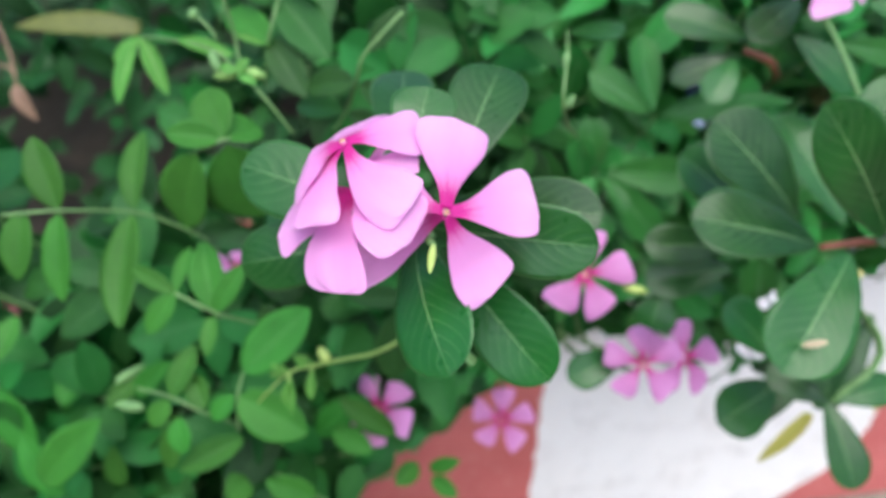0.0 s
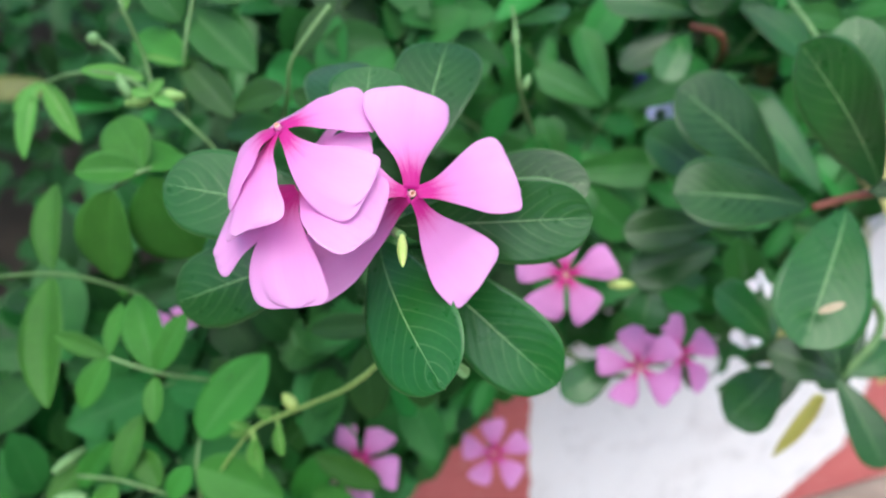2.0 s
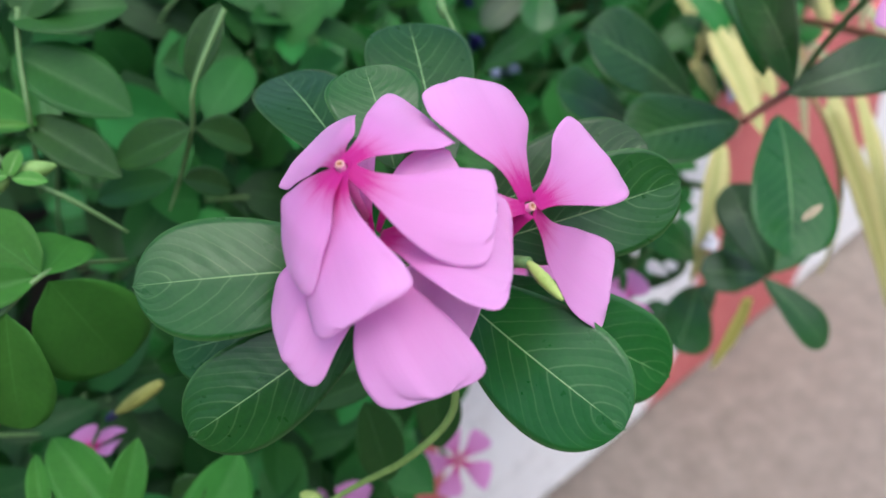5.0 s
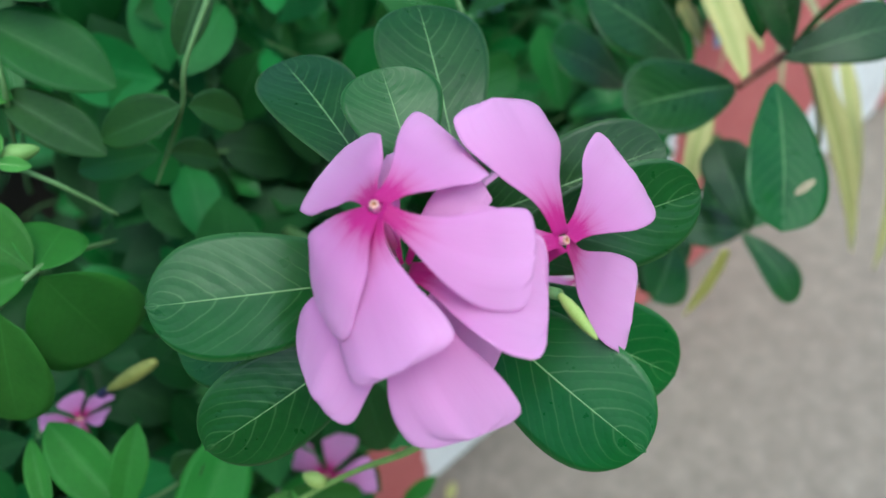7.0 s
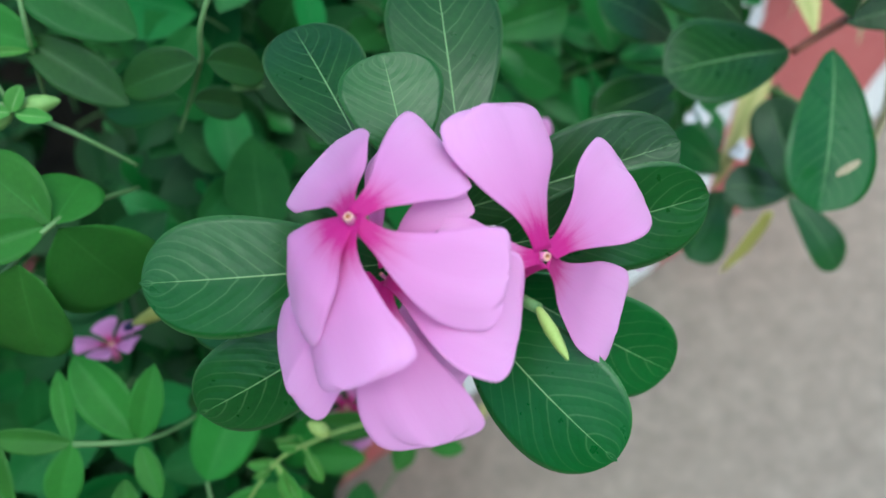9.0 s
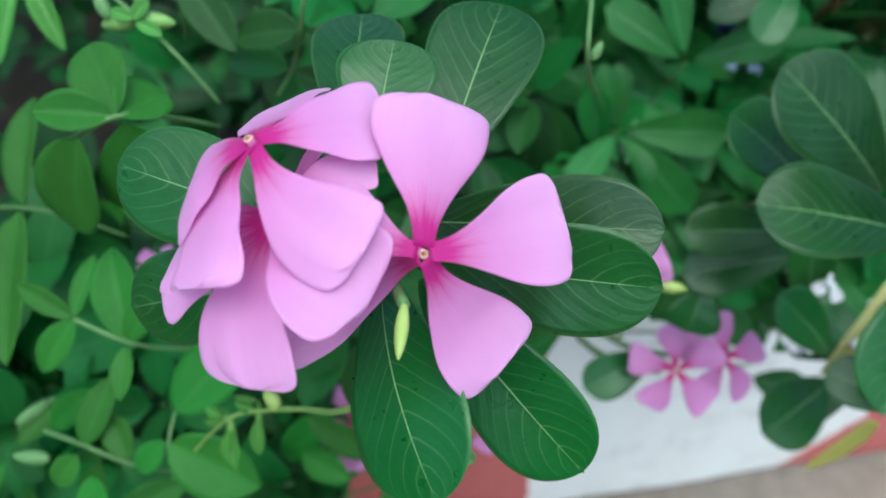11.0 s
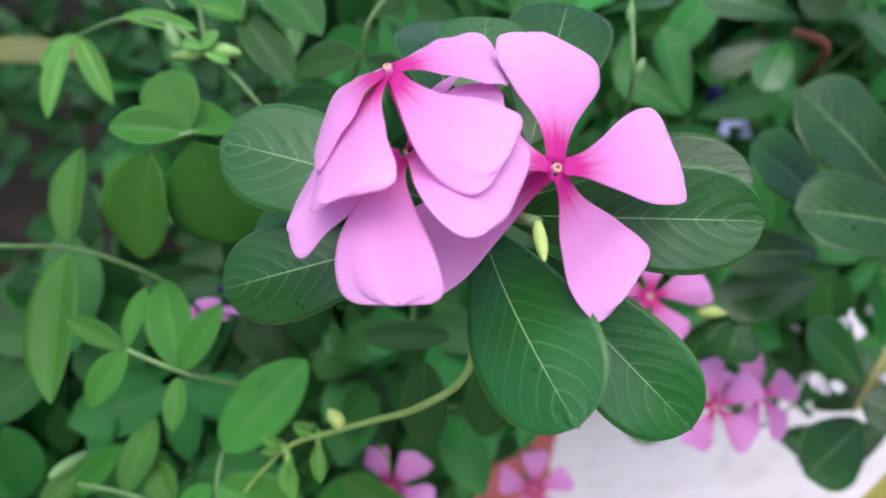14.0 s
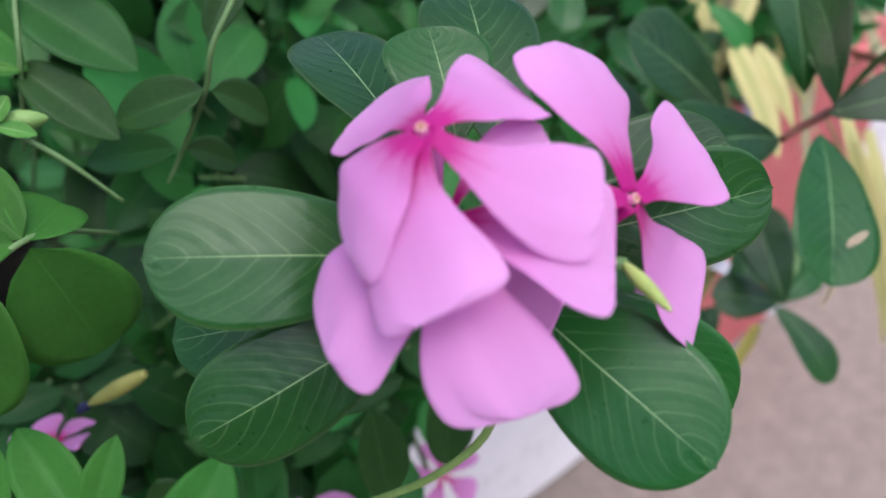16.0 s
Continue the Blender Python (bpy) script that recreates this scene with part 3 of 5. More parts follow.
stem(main_plant, [(0.0, 0.50, 0.37), (0.004, 0.44, 0.44), (-0.002, 0.30, 0.52), (-0.006, 0.19, 0.595), (-0.0080, 0.1540, 0.6290)], [0.0035, 0.003, 0.0026, 0.002, 0.0018])
flower_a = flower_base(main_plant, (-0.0225, 0.1423, 0.6622), (-0.2356, -0.2149, 0.9478), size=0.68)
stem(main_plant, [(-0.0080, 0.1540, 0.6310), (-0.0126, 0.1515, 0.6352), (-0.0175, 0.1468, 0.6423)], [0.0013, 0.0011, 0.0012], name='flower_stalk')
flower_b = flower_base(main_plant, (-0.0205, 0.1412, 0.6494), (-0.2296, -0.3069, 0.9236), size=0.25)
stem(main_plant, [(-0.0080, 0.1540, 0.6310), (-0.0117, 0.1520, 0.6291), (-0.0157, 0.1476, 0.6300)], [0.0013, 0.0011, 0.0012], name='flower_stalk')
flower_c = flower_base(main_plant, (0.0007, 0.1312, 0.6506), (0.3100, -0.7441, 0.5918), size=0.68)
stem(main_plant, [(-0.0080, 0.1540, 0.6310), (-0.0071, 0.1518, 0.6333), (-0.0058, 0.1468, 0.6382)], [0.0013, 0.0011, 0.0012], name='flower_stalk')
petal(flower_a, (-0.0218, 0.1417, 0.6618), (-0.0068, 0.1284, 0.6543), 0.0138, (-0.1203, -0.5850, 0.8021), bend=0.069, fold=0.049, skew=0.104, curl=-0.059, sweep=0.120, wave=0.024)
petal(flower_a, (-0.0228, 0.1415, 0.6616), (-0.0297, 0.1256, 0.6508), 0.0158, (-0.6017, -0.2486, 0.7591), bend=0.003, fold=-0.069, skew=0.144, curl=-0.074, sweep=0.120, wave=0.024)
petal(flower_a, (-0.0232, 0.1424, 0.6615), (-0.0339, 0.1404, 0.6511), 0.0136, (-0.6780, -0.0517, 0.7332), bend=0.141, fold=-0.079, skew=-0.221, curl=-0.087, sweep=0.041, wave=0.024, profile=w_petal_broad)
petal(flower_a, (-0.0224, 0.1433, 0.6618), (-0.0216, 0.1606, 0.6557), 0.0160, (-0.3965, 0.3247, 0.8587), bend=0.004, fold=0.033, skew=0.117, curl=-0.061, sweep=0.074, wave=0.024)
petal(flower_a, (-0.0216, 0.1427, 0.6620), (-0.0049, 0.1502, 0.6596), 0.0157, (0.2036, -0.1327, 0.9700), bend=0.088, fold=-0.095, skew=-0.155, curl=0.045, sweep=0.054, wave=0.024)
petal(flower_b, (-0.0214, 0.1410, 0.6490), (-0.0392, 0.1372, 0.6398), 0.0161, (-0.4106, -0.2236, 0.8840), bend=0.123, fold=-0.042, skew=-0.180, curl=-0.109, sweep=0.034, wave=0.024, profile=w_petal_broad)
petal(flower_b, (-0.0206, 0.1403, 0.6489), (-0.0234, 0.1195, 0.6368), 0.0160, (-0.3655, -0.4301, 0.8255), bend=0.140, fold=0.064, skew=-0.040, curl=-0.060, sweep=0.063, wave=0.010)
petal(flower_b, (-0.0199, 0.1404, 0.6493), (-0.0069, 0.1252, 0.6472), 0.0176, (-0.1436, -0.2589, 0.9552), bend=0.219, fold=0.099, skew=0.115, curl=0.065, sweep=0.069, wave=0.024)
petal(flower_b, (-0.0196, 0.1412, 0.6499), (-0.0056, 0.1418, 0.6567), 0.0058, (-0.3449, -0.5618, 0.7519), bend=0.184, fold=-0.031, skew=-0.135, curl=-0.083, sweep=-0.113, wave=0.024)
petal(flower_b, (-0.0201, 0.1421, 0.6496), (-0.0124, 0.1597, 0.6532), 0.0042, (-0.3523, -0.1078, 0.9297), skew=0.45, sweep=0.00)
petal(flower_c, (0.0008, 0.1320, 0.6512), (0.0034, 0.1504, 0.6630), 0.0175, (0.2763, -0.5457, 0.7911), bend=0.073, fold=-0.065, skew=-0.026, curl=-0.073, sweep=-0.033, wave=0.024)
petal(flower_c, (0.0016, 0.1316, 0.6505), (0.0218, 0.1406, 0.6471), 0.0163, (0.3687, -0.5383, 0.7578), bend=0.016, fold=-0.011, skew=0.011, curl=0.013, sweep=0.032, wave=0.024)
petal(flower_c, (0.0012, 0.1310, 0.6498), (0.0124, 0.1267, 0.6307), 0.0156, (0.4570, -0.7728, 0.4404), bend=-0.060, fold=0.009, skew=0.076, curl=0.020, sweep=0.037, wave=0.024)
petal(flower_c, (-0.0001, 0.1312, 0.6501), (-0.0223, 0.1315, 0.6351), 0.0153, (-0.4806, -0.5284, 0.6999), bend=-0.216, fold=0.015, skew=-0.088, curl=-0.051, sweep=0.099, wave=0.024)
petal(flower_c, (-0.0002, 0.1315, 0.6508), (-0.0135, 0.1365, 0.6530), 0.0125, (-0.0020, -0.7460, 0.6660), skew=-0.01, sweep=0.00)
bud_mesh(main_plant, (-0.0022, 0.1283, 0.6434), (-0.0029, 0.1193, 0.6430), 0.0010, label='twisted pale green bud')
stem(main_plant, [(-0.0080, 0.1540, 0.6310), (-0.0022, 0.1283, 0.6434)], [0.0011, 0.0009], name='bud_stalk')
side_plant = thing('periwinkle_plant', (0.20, 0.52, 0.37), 'pink periwinkle with reddish stem and broad glossy leaves in the planter', 'flowering plant', 'periwinkles')
low_plant = thing('periwinkle_plant', (0.06, 0.50, 0.37), 'low pink periwinkle hanging over the painted planter wall', 'flowering plant', 'periwinkles')
flower(low_plant, (0.0560, 0.2170, 0.5550), (0.0000, -0.7500, 0.6600), 0.0180, roll=10, width=0.80, mat=PETAL_SHADED, label="pink five-petalled flower in shade-toned colour with magenta eye")
flower(low_plant, (0.0880, 0.2170, 0.5020), (-0.1000, -0.7500, 0.7600), 0.0178, roll=-8, lift=0.05, width=0.66, mat=PETAL_SHADED, label="pink five-petalled flower in shade-toned colour with magenta eye")
flower(low_plant, (0.1100, 0.2264, 0.4958), (0.3000, -0.7500, 0.8600), 0.0178, roll=20, lift=-0.1, width=0.70, mat=PETAL_SHADED, label="pink five-petalled flower in shade-toned colour with magenta eye")
flower(low_plant, (0.0310, 0.2420, 0.4290), (0.0000, -0.7500, 0.7600), 0.0168, roll=5, lift=0.05, width=0.70, mat=PETAL_SHADED, label="pink five-petalled flower in shade-toned colour with magenta eye")
flower(low_plant, (-0.0304, 0.2198, 0.4663), (-0.3000, -0.7500, 0.9600), 0.0180, roll=30, lift=0.1, width=0.72, mat=PETAL_SHADED, label="pink five-petalled flower in shade-toned colour with magenta eye")
flower(side_plant, (0.1545, 0.2990, 0.6459), (0.0000, -0.6500, 0.7600), 0.0195, roll=36, lift=-0.1)
flower(side_plant, (0.1515, 0.1720, 0.6380), (-0.30, -0.60, 0.75), 0.0200, roll=52, lift=-0.2, width=0.62, label="pink five-petalled flower on a reddish branch")
stem(side_plant, [(0.1620, 0.2030, 0.5850), (0.1580, 0.1950, 0.6020), (0.1520, 0.1800, 0.6250)], [0.0012, 0.0010, 0.0010], name="flower_stalk")
leaf(side_plant, (0.1490, 0.1980, 0.5880), (0.1880, 0.1840, 0.5930), 0.0220, (-0.1, -0.6, 0.75), 0.05, 0.12)
leaf(side_plant, (0.1500, 0.2080, 0.5900), (0.1560, 0.2350, 0.6320), 0.0230, (-0.3, -0.6, 0.7), 0.05, 0.12)
flower(low_plant, (-0.0889, 0.2380, 0.5402), (0.1500, 0.3000, 0.9000), 0.0100, roll=0, lift=0.3, tube=0.005, mat=PETAL_SHADED, label="pink five-petalled flower in shade-toned colour with magenta eye")
stem(low_plant, [(0.06, 0.50, 0.37), (0.0536, 0.4000, 0.4600), (0.0480, 0.2785, 0.4825), (0.0560, 0.2290, 0.5370)], [0.0024, 0.002, 0.0015, 0.0012])
stem(low_plant, [(0.06, 0.50, 0.37), (0.0728, 0.4000, 0.4600), (0.0640, 0.2785, 0.4560), (0.0880, 0.2290, 0.4840)], [0.0024, 0.002, 0.0015, 0.0012])
stem(low_plant, [(0.06, 0.50, 0.37), (0.0860, 0.4000, 0.4600), (0.0750, 0.2832, 0.4529), (0.1100, 0.2384, 0.4778)], [0.0024, 0.002, 0.0015, 0.0012])
stem(low_plant, [(0.06, 0.50, 0.37), (0.0386, 0.4000, 0.4600), (0.0355, 0.2910, 0.4195), (0.0310, 0.2540, 0.4110)], [0.0024, 0.002, 0.0015, 0.0012])
stem(low_plant, [(0.06, 0.50, 0.37), (0.0017, 0.4000, 0.4600), (0.0048, 0.2799, 0.4381), (-0.0304, 0.2318, 0.4483)], [0.0024, 0.002, 0.0015, 0.0012])
bud_mesh(low_plant, (0.0721, 0.2167, 0.5484), (0.0816, 0.2154, 0.5472), 0.0020, label='closed pale bud')
leaf(side_plant, (0.1338, 0.2222, 0.5799), (0.0991, 0.2386, 0.6128), 0.0343, (-0.1000, -0.5000, 0.8500), 0.05, 0.12, twist=0)
leaf(side_plant, (0.1214, 0.2390, 0.5682), (0.0937, 0.2480, 0.5908), 0.0279, (0.0000, -0.4500, 0.9000), 0.05, 0.12, twist=0)
leaf(side_plant, (0.1320, 0.2005, 0.5835), (0.0862, 0.2040, 0.5930), 0.0290, (-0.1000, -0.4500, 0.9000), 0.05, 0.12, twist=0)
leaf(side_plant, (0.1540, 0.1988, 0.5884), (0.1142, 0.1977, 0.6413), 0.0288, (-0.3000, -0.6000, 0.7500), 0.05, 0.12, twist=0)
leaf(side_plant, (0.1390, 0.1920, 0.5870), (0.1105, 0.1580, 0.5640), 0.0315, (-0.2500, -0.7500, 0.5500), 0.05, 0.12, twist=0)
leaf(side_plant, (0.1620, 0.1970, 0.5010), (0.1650, 0.2260, 0.5300), 0.0240, (-0.5, -0.7, 0.5))
leaf(side_plant, (0.1693, 0.2040, 0.4925), (0.1427, 0.2167, 0.5005), 0.0203, FACE, 0.05, 0.12, twist=0)
leaf(side_plant, (0.1662, 0.2032, 0.4933), (0.1740, 0.1735, 0.4715), 0.0201, FACE, 0.05, 0.12, twist=0)
leaf(side_plant, (0.1705, 0.2042, 0.4929), (0.1969, 0.2087, 0.4979), 0.0167, FACE, 0.05, 0.12, twist=0)
leaf(side_plant, (0.1628, 0.2336, 0.4685), (0.1272, 0.2102, 0.4677), 0.0285, FACE, 0.05, 0.12, twist=0)
leaf(side_plant, (0.1476, 0.2238, 0.4998), (0.1225, 0.2308, 0.5262), 0.0206, FACE, 0.05, 0.12, twist=0)
leaf(low_plant, (0.0842, 0.2286, 0.4963), (0.0565, 0.2191, 0.4891), 0.0186, FACE, 0.05, 0.12, twist=0)
leaf(low_plant, (0.1147, 0.2265, 0.5609), (0.0791, 0.2241, 0.5643), 0.0186, FACE, 0.05, 0.12, twist=0)
leaf(low_plant, (0.1195, 0.2291, 0.5474), (0.0839, 0.2265, 0.5416), 0.0205, FACE, 0.05, 0.12, twist=0)
leaf(low_plant, (0.0917, 0.2241, 0.5386), (0.0863, 0.2153, 0.5256), 0.0205, FACE, 0.05, 0.12, twist=0)
leaf(side_plant, (0.1385, 0.3154, 0.6087), (0.0992, 0.3227, 0.6169), 0.0205, FACE, 0.05, 0.12, twist=0)
leaf(side_plant, (0.1573, 0.3197, 0.6247), (0.1321, 0.3013, 0.6143), 0.0186, FACE, 0.05, 0.12, twist=0)
leaf(side_plant, (0.1553, 0.3111, 0.6123), (0.1820, 0.2968, 0.5930), 0.0202, FACE, 0.05, 0.12, twist=0)
leaf(side_plant, (0.1363, 0.3159, 0.6005), (0.1061, 0.3148, 0.5884), 0.0157, FACE, 0.05, 0.12, twist=0)
leaf(side_plant, (0.1309, 0.3060, 0.6034), (0.1167, 0.2914, 0.5903), 0.0175, FACE, 0.05, 0.12, twist=0)
leaf(side_plant, (0.1863, 0.3181, 0.6241), (0.2095, 0.3027, 0.6208), 0.0174, FACE, 0.05, 0.12, twist=0)
leaf(low_plant, (0.0544, 0.3144, 0.6113), (0.0676, 0.2677, 0.6309), 0.0164, FACE, 0.05, 0.12, twist=0)
stem(side_plant, [(0.20, 0.52, 0.37), (0.36, 0.44, 0.47), (0.2429, 0.2227, 0.5694), (0.1580, 0.2030, 0.5835), (0.1330, 0.2000, 0.5830)], [0.0026, 0.0022, 0.0018, 0.0016, 0.0012], STEM_RED)
stem(side_plant, [(0.20, 0.52, 0.37), (0.24, 0.38, 0.42), (0.1996, 0.2329, 0.5009), (0.1693, 0.2040, 0.4925)], [0.0028, 0.0024, 0.002, 0.0016])
stem(side_plant, [(0.20, 0.52, 0.37), (0.20, 0.42, 0.52), (0.1539, 0.3167, 0.5939), (0.1356, 0.3127, 0.6046)], [0.0028, 0.0022, 0.0018, 0.0014], STEM_RED)
vine = thing('butterfly_pea_vine', (-0.22, 0.50, 0.37), 'climbing pea vine with oval pinnate leaflets trailing over the planter', 'climbing plant')
leaflet(vine, (-0.0585, 0.2591, 0.6502), (-0.0398, 0.2421, 0.6338), 0.0187, FACE, 0.03, 0.36, twist=0, mat=PEA_SHADED)
leaflet(vine, (-0.0616, 0.2574, 0.6477), (-0.0704, 0.2618, 0.6605), 0.0141, FACE, 0.03, 0.36, twist=0, mat=PEA_SHADED)
leaflet(vine, (-0.0432, 0.2645, 0.6660), (-0.0534, 0.2590, 0.6574), 0.0175, FACE, 0.03, 0.36, twist=0, mat=PEA_SHADED)
leaflet(vine, (-0.0563, 0.2597, 0.6582), (-0.0302, 0.2560, 0.6545), 0.0175, FACE, 0.03, 0.36, twist=0, mat=PEA_SHADED)
leaflet(vine, (-0.0624, 0.2495, 0.6380), (-0.0482, 0.2348, 0.6228), 0.0129, FACE, 0.03, 0.36, twist=0, mat=PEA_SHADED)
leaflet(vine, (-0.0604, 0.2457, 0.6378), (-0.0783, 0.2623, 0.6432), 0.0139, FACE, 0.03, 0.36, twist=0, mat=PEA)
leaflet(vine, (-0.0704, 0.2052, 0.6243), (-0.0805, 0.2251, 0.6314), 0.0153, FACE, 0.03, 0.36, twist=0)
leaflet(vine, (-0.0701, 0.2050, 0.6240), (-0.0627, 0.2176, 0.6216), 0.0153, FACE, 0.03, 0.36, twist=0)
leaflet(vine, (-0.0718, 0.2051, 0.6241), (-0.0885, 0.2039, 0.6267), 0.0108, FACE, 0.03, 0.5, twist=0)
leaflet(vine, (-0.0700, 0.2060, 0.6215), (-0.0660, 0.2115, 0.5880), 0.0265, FACE, 0.03, 0.30, twist=0, mat=PEA)
leaflet(vine, (-0.0788, 0.2002, 0.6220), (-0.0893, 0.2015, 0.5912), 0.0201, FACE, 0.03, 0.35, twist=0)
leaflet(vine, (-0.1169, 0.2246, 0.5810), (-0.1207, 0.2589, 0.5952), 0.0140, (-0.2500, -0.7500, 0.6000), 0.03, 0.45, twist=0)
leaflet(vine, (-0.1182, 0.2238, 0.5796), (-0.1157, 0.1842, 0.5577), 0.0174, (-0.2000, -0.8000, 0.5500), 0.03, 0.35, twist=0)
leaflet(vine, (-0.1360, 0.2085, 0.5917), (-0.1357, 0.1903, 0.5655), 0.0129, (-0.2000, -0.8000, 0.5500), 0.03, 0.35, twist=0)
leaflet(vine, (-0.1360, 0.2092, 0.5928), (-0.1442, 0.2240, 0.6138), 0.0137, FACE, 0.03, 0.36, twist=0)
leaflet(vine, (-0.1489, 0.2092, 0.5920), (-0.1520, 0.1953, 0.5718), 0.0133, FACE, 0.03, 0.36, twist=0)
leaflet(vine, (-0.0809, 0.1864, 0.5653), (-0.0874, 0.2082, 0.5789), 0.0135, FACE, 0.03, 0.5, twist=0)
leaflet(vine, (-0.0809, 0.1862, 0.5650), (-0.0694, 0.1954, 0.5790), 0.0094, FACE, 0.03, 0.4, twist=0)
leaflet(vine, (-0.0816, 0.1853, 0.5637), (-0.0826, 0.1735, 0.5554), 0.0067, FACE, 0.03, 0.36, twist=0)
leaflet(vine, (-0.0948, 0.1901, 0.5699), (-0.1053, 0.1821, 0.5577), 0.0098, FACE, 0.03, 0.4, twist=0)
leaflet(vine, (-0.0948, 0.1903, 0.5702), (-0.1123, 0.1998, 0.5740), 0.0069, FACE, 0.03, 0.4, twist=0)
leaflet(vine, (-0.0948, 0.1903, 0.5702), (-0.0921, 0.2073, 0.5773), 0.0058, FACE, 0.03, 0.5, twist=0)
leaflet(vine, (-0.0746, 0.1817, 0.5373), (-0.0506, 0.2008, 0.5523), 0.0197, FACE, 0.03, 0.35, twist=0)
leaflet(vine, (-0.0757, 0.1739, 0.5330), (-0.0500, 0.1653, 0.5220), 0.0195, FACE, 0.03, 0.36, twist=0)
leaflet(vine, (-0.1013, 0.1754, 0.5307), (-0.0932, 0.1901, 0.5436), 0.0103, FACE, 0.03, 0.36, twist=0)
leaflet(vine, (-0.0982, 0.1682, 0.5380), (-0.1050, 0.1630, 0.5301), 0.0091, FACE, 0.03, 0.36, twist=0)
leaflet(vine, (-0.0951, 0.1644, 0.5327), (-0.0938, 0.1568, 0.5218), 0.0094, FACE, 0.03, 0.36, twist=0)
leaflet(vine, (-0.0888, 0.1727, 0.5275), (-0.0948, 0.1837, 0.5343), 0.0099, FACE, 0.03, 0.36, twist=0)
leaflet(vine, (-0.0860, 0.1703, 0.5242), (-0.0777, 0.1755, 0.5321), 0.0088, FACE, 0.03, 0.36, twist=0)
leaflet(vine, (-0.1234, 0.2891, 0.6211), (-0.1118, 0.2709, 0.6041), 0.0081, FACE, 0.03, 0.7, twist=0, mat=FRESH)
leaflet(vine, (-0.1269, 0.2890, 0.6208), (-0.1328, 0.2694, 0.6009), 0.0077, FACE, 0.03, 0.7, twist=0, mat=FRESH)
leaflet(vine, (-0.1234, 0.2891, 0.6211), (-0.1364, 0.2841, 0.6131), 0.0059, FACE, 0.03, 0.6, twist=0, mat=FRESH)
leaflet(vine, (-0.0711, 0.2346, 0.6388), (-0.0921, 0.2430, 0.6408), 0.0057, FACE, 0.03, 0.5, twist=0, mat=FRESH)
leaflet(vine, (-0.0711, 0.2387, 0.6446), (-0.0616, 0.2412, 0.6400), 0.0026, FACE, 0.03, 0.36, twist=0, mat=FRESH)
leaflet(vine, (-0.0723, 0.2361, 0.6584), (-0.0690, 0.2392, 0.6631), 0.0029, FACE, 0.03, 0.36, twist=0, mat=FRESH)
leaflet(vine, (-0.0542, 0.1722, 0.5494), (-0.0531, 0.1616, 0.5376), 0.0034, FACE, 0.03, 0.6, twist=0, mat=FRESH)
leaflet(vine, (-0.0458, 0.1732, 0.5549), (-0.0454, 0.1637, 0.5447), 0.0020, FACE, 0.03, 0.6, twist=0, mat=FRESH)
leaflet(vine, (-0.0539, 0.1720, 0.5491), (-0.0613, 0.1737, 0.5511), 0.0026, FACE, 0.03, 0.36, twist=0, mat=FRESH)
leaflet(vine, (-0.0462, 0.1731, 0.5546), (-0.0523, 0.1739, 0.5555), 0.0019, FACE, 0.03, 0.36, twist=0, mat=FRESH)
leaflet(vine, (-0.1649, 0.1710, 0.4808), (-0.1372, 0.1829, 0.5075), 0.0195, FACE, 0.03, 0.40, twist=0)
leaflet(vine, (-0.1088, 0.1687, 0.4937), (-0.1019, 0.1782, 0.5174), 0.0102, FACE, 0.03, 0.40, twist=0)
leaflet(vine, (-0.0818, 0.1830, 0.4951), (-0.1060, 0.1696, 0.4916), 0.0124, FACE, 0.03, 0.40, twist=0)
leaflet(vine, (-0.1850, 0.1969, 0.4651), (-0.1950, 0.2098, 0.4929), 0.0177, FACE, 0.03, 0.40, twist=0)
leaflet(vine, (-0.1619, 0.1728, 0.4674), (-0.1741, 0.1849, 0.4943), 0.0142, FACE, 0.03, 0.40, twist=0)
leaflet(vine, (-0.1323, 0.2125, 0.4992), (-0.1436, 0.1984, 0.4949), 0.0103, FACE, 0.03, 0.40, twist=0)
leaflet(vine, (-0.1307, 0.2006, 0.5005), (-0.1133, 0.2045, 0.5176), 0.0104, FACE, 0.03, 0.40, twist=0)
leaflet(vine, (-0.1811, 0.2222, 0.5263), (-0.1847, 0.2045, 0.5176), 0.0119, FACE, 0.03, 0.40, twist=0)
leaflet(vine, (-0.1668, 0.2299, 0.4888), (-0.1732, 0.2113, 0.4791), 0.0143, FACE, 0.03, 0.40, twist=0)
leaflet(vine, (-0.1410, 0.1815, 0.4622), (-0.1412, 0.1878, 0.4823), 0.0110, FACE, 0.03, 0.40, twist=0)
leaflet(vine, (-0.0607, 0.2139, 0.4542), (-0.0381, 0.2210, 0.4751), 0.0161, FACE, 0.03, 0.40, twist=0)
leaflet(vine, (-0.0221, 0.2079, 0.4626), (-0.0473, 0.2138, 0.4820), 0.0125, FACE, 0.03, 0.40, twist=0)
leaflet(vine, (-0.0510, 0.2096, 0.4646), (-0.0319, 0.1981, 0.4633), 0.0130, FACE, 0.03, 0.40, twist=0)
leaflet(vine, (-0.0826, 0.1774, 0.4729), (-0.0899, 0.1681, 0.4742), 0.0142, FACE, 0.03, 0.40, twist=0)
leaflet(vine, (-0.0538, 0.1728, 0.4674), (-0.0735, 0.1729, 0.4800), 0.0130, FACE, 0.03, 0.40, twist=0)
leaflet(vine, (-0.0123, 0.2110, 0.4352), (-0.0229, 0.1994, 0.4338), 0.0116, FACE, 0.03, 0.40, twist=0)
leaflet(vine, (-0.0067, 0.2092, 0.4331), (0.0084, 0.2073, 0.4432), 0.0083, FACE, 0.03, 0.40, twist=0)
leaflet(vine, (-0.0053, 0.2065, 0.4299), (0.0071, 0.1959, 0.4296), 0.0094, FACE, 0.03, 0.40, twist=0)
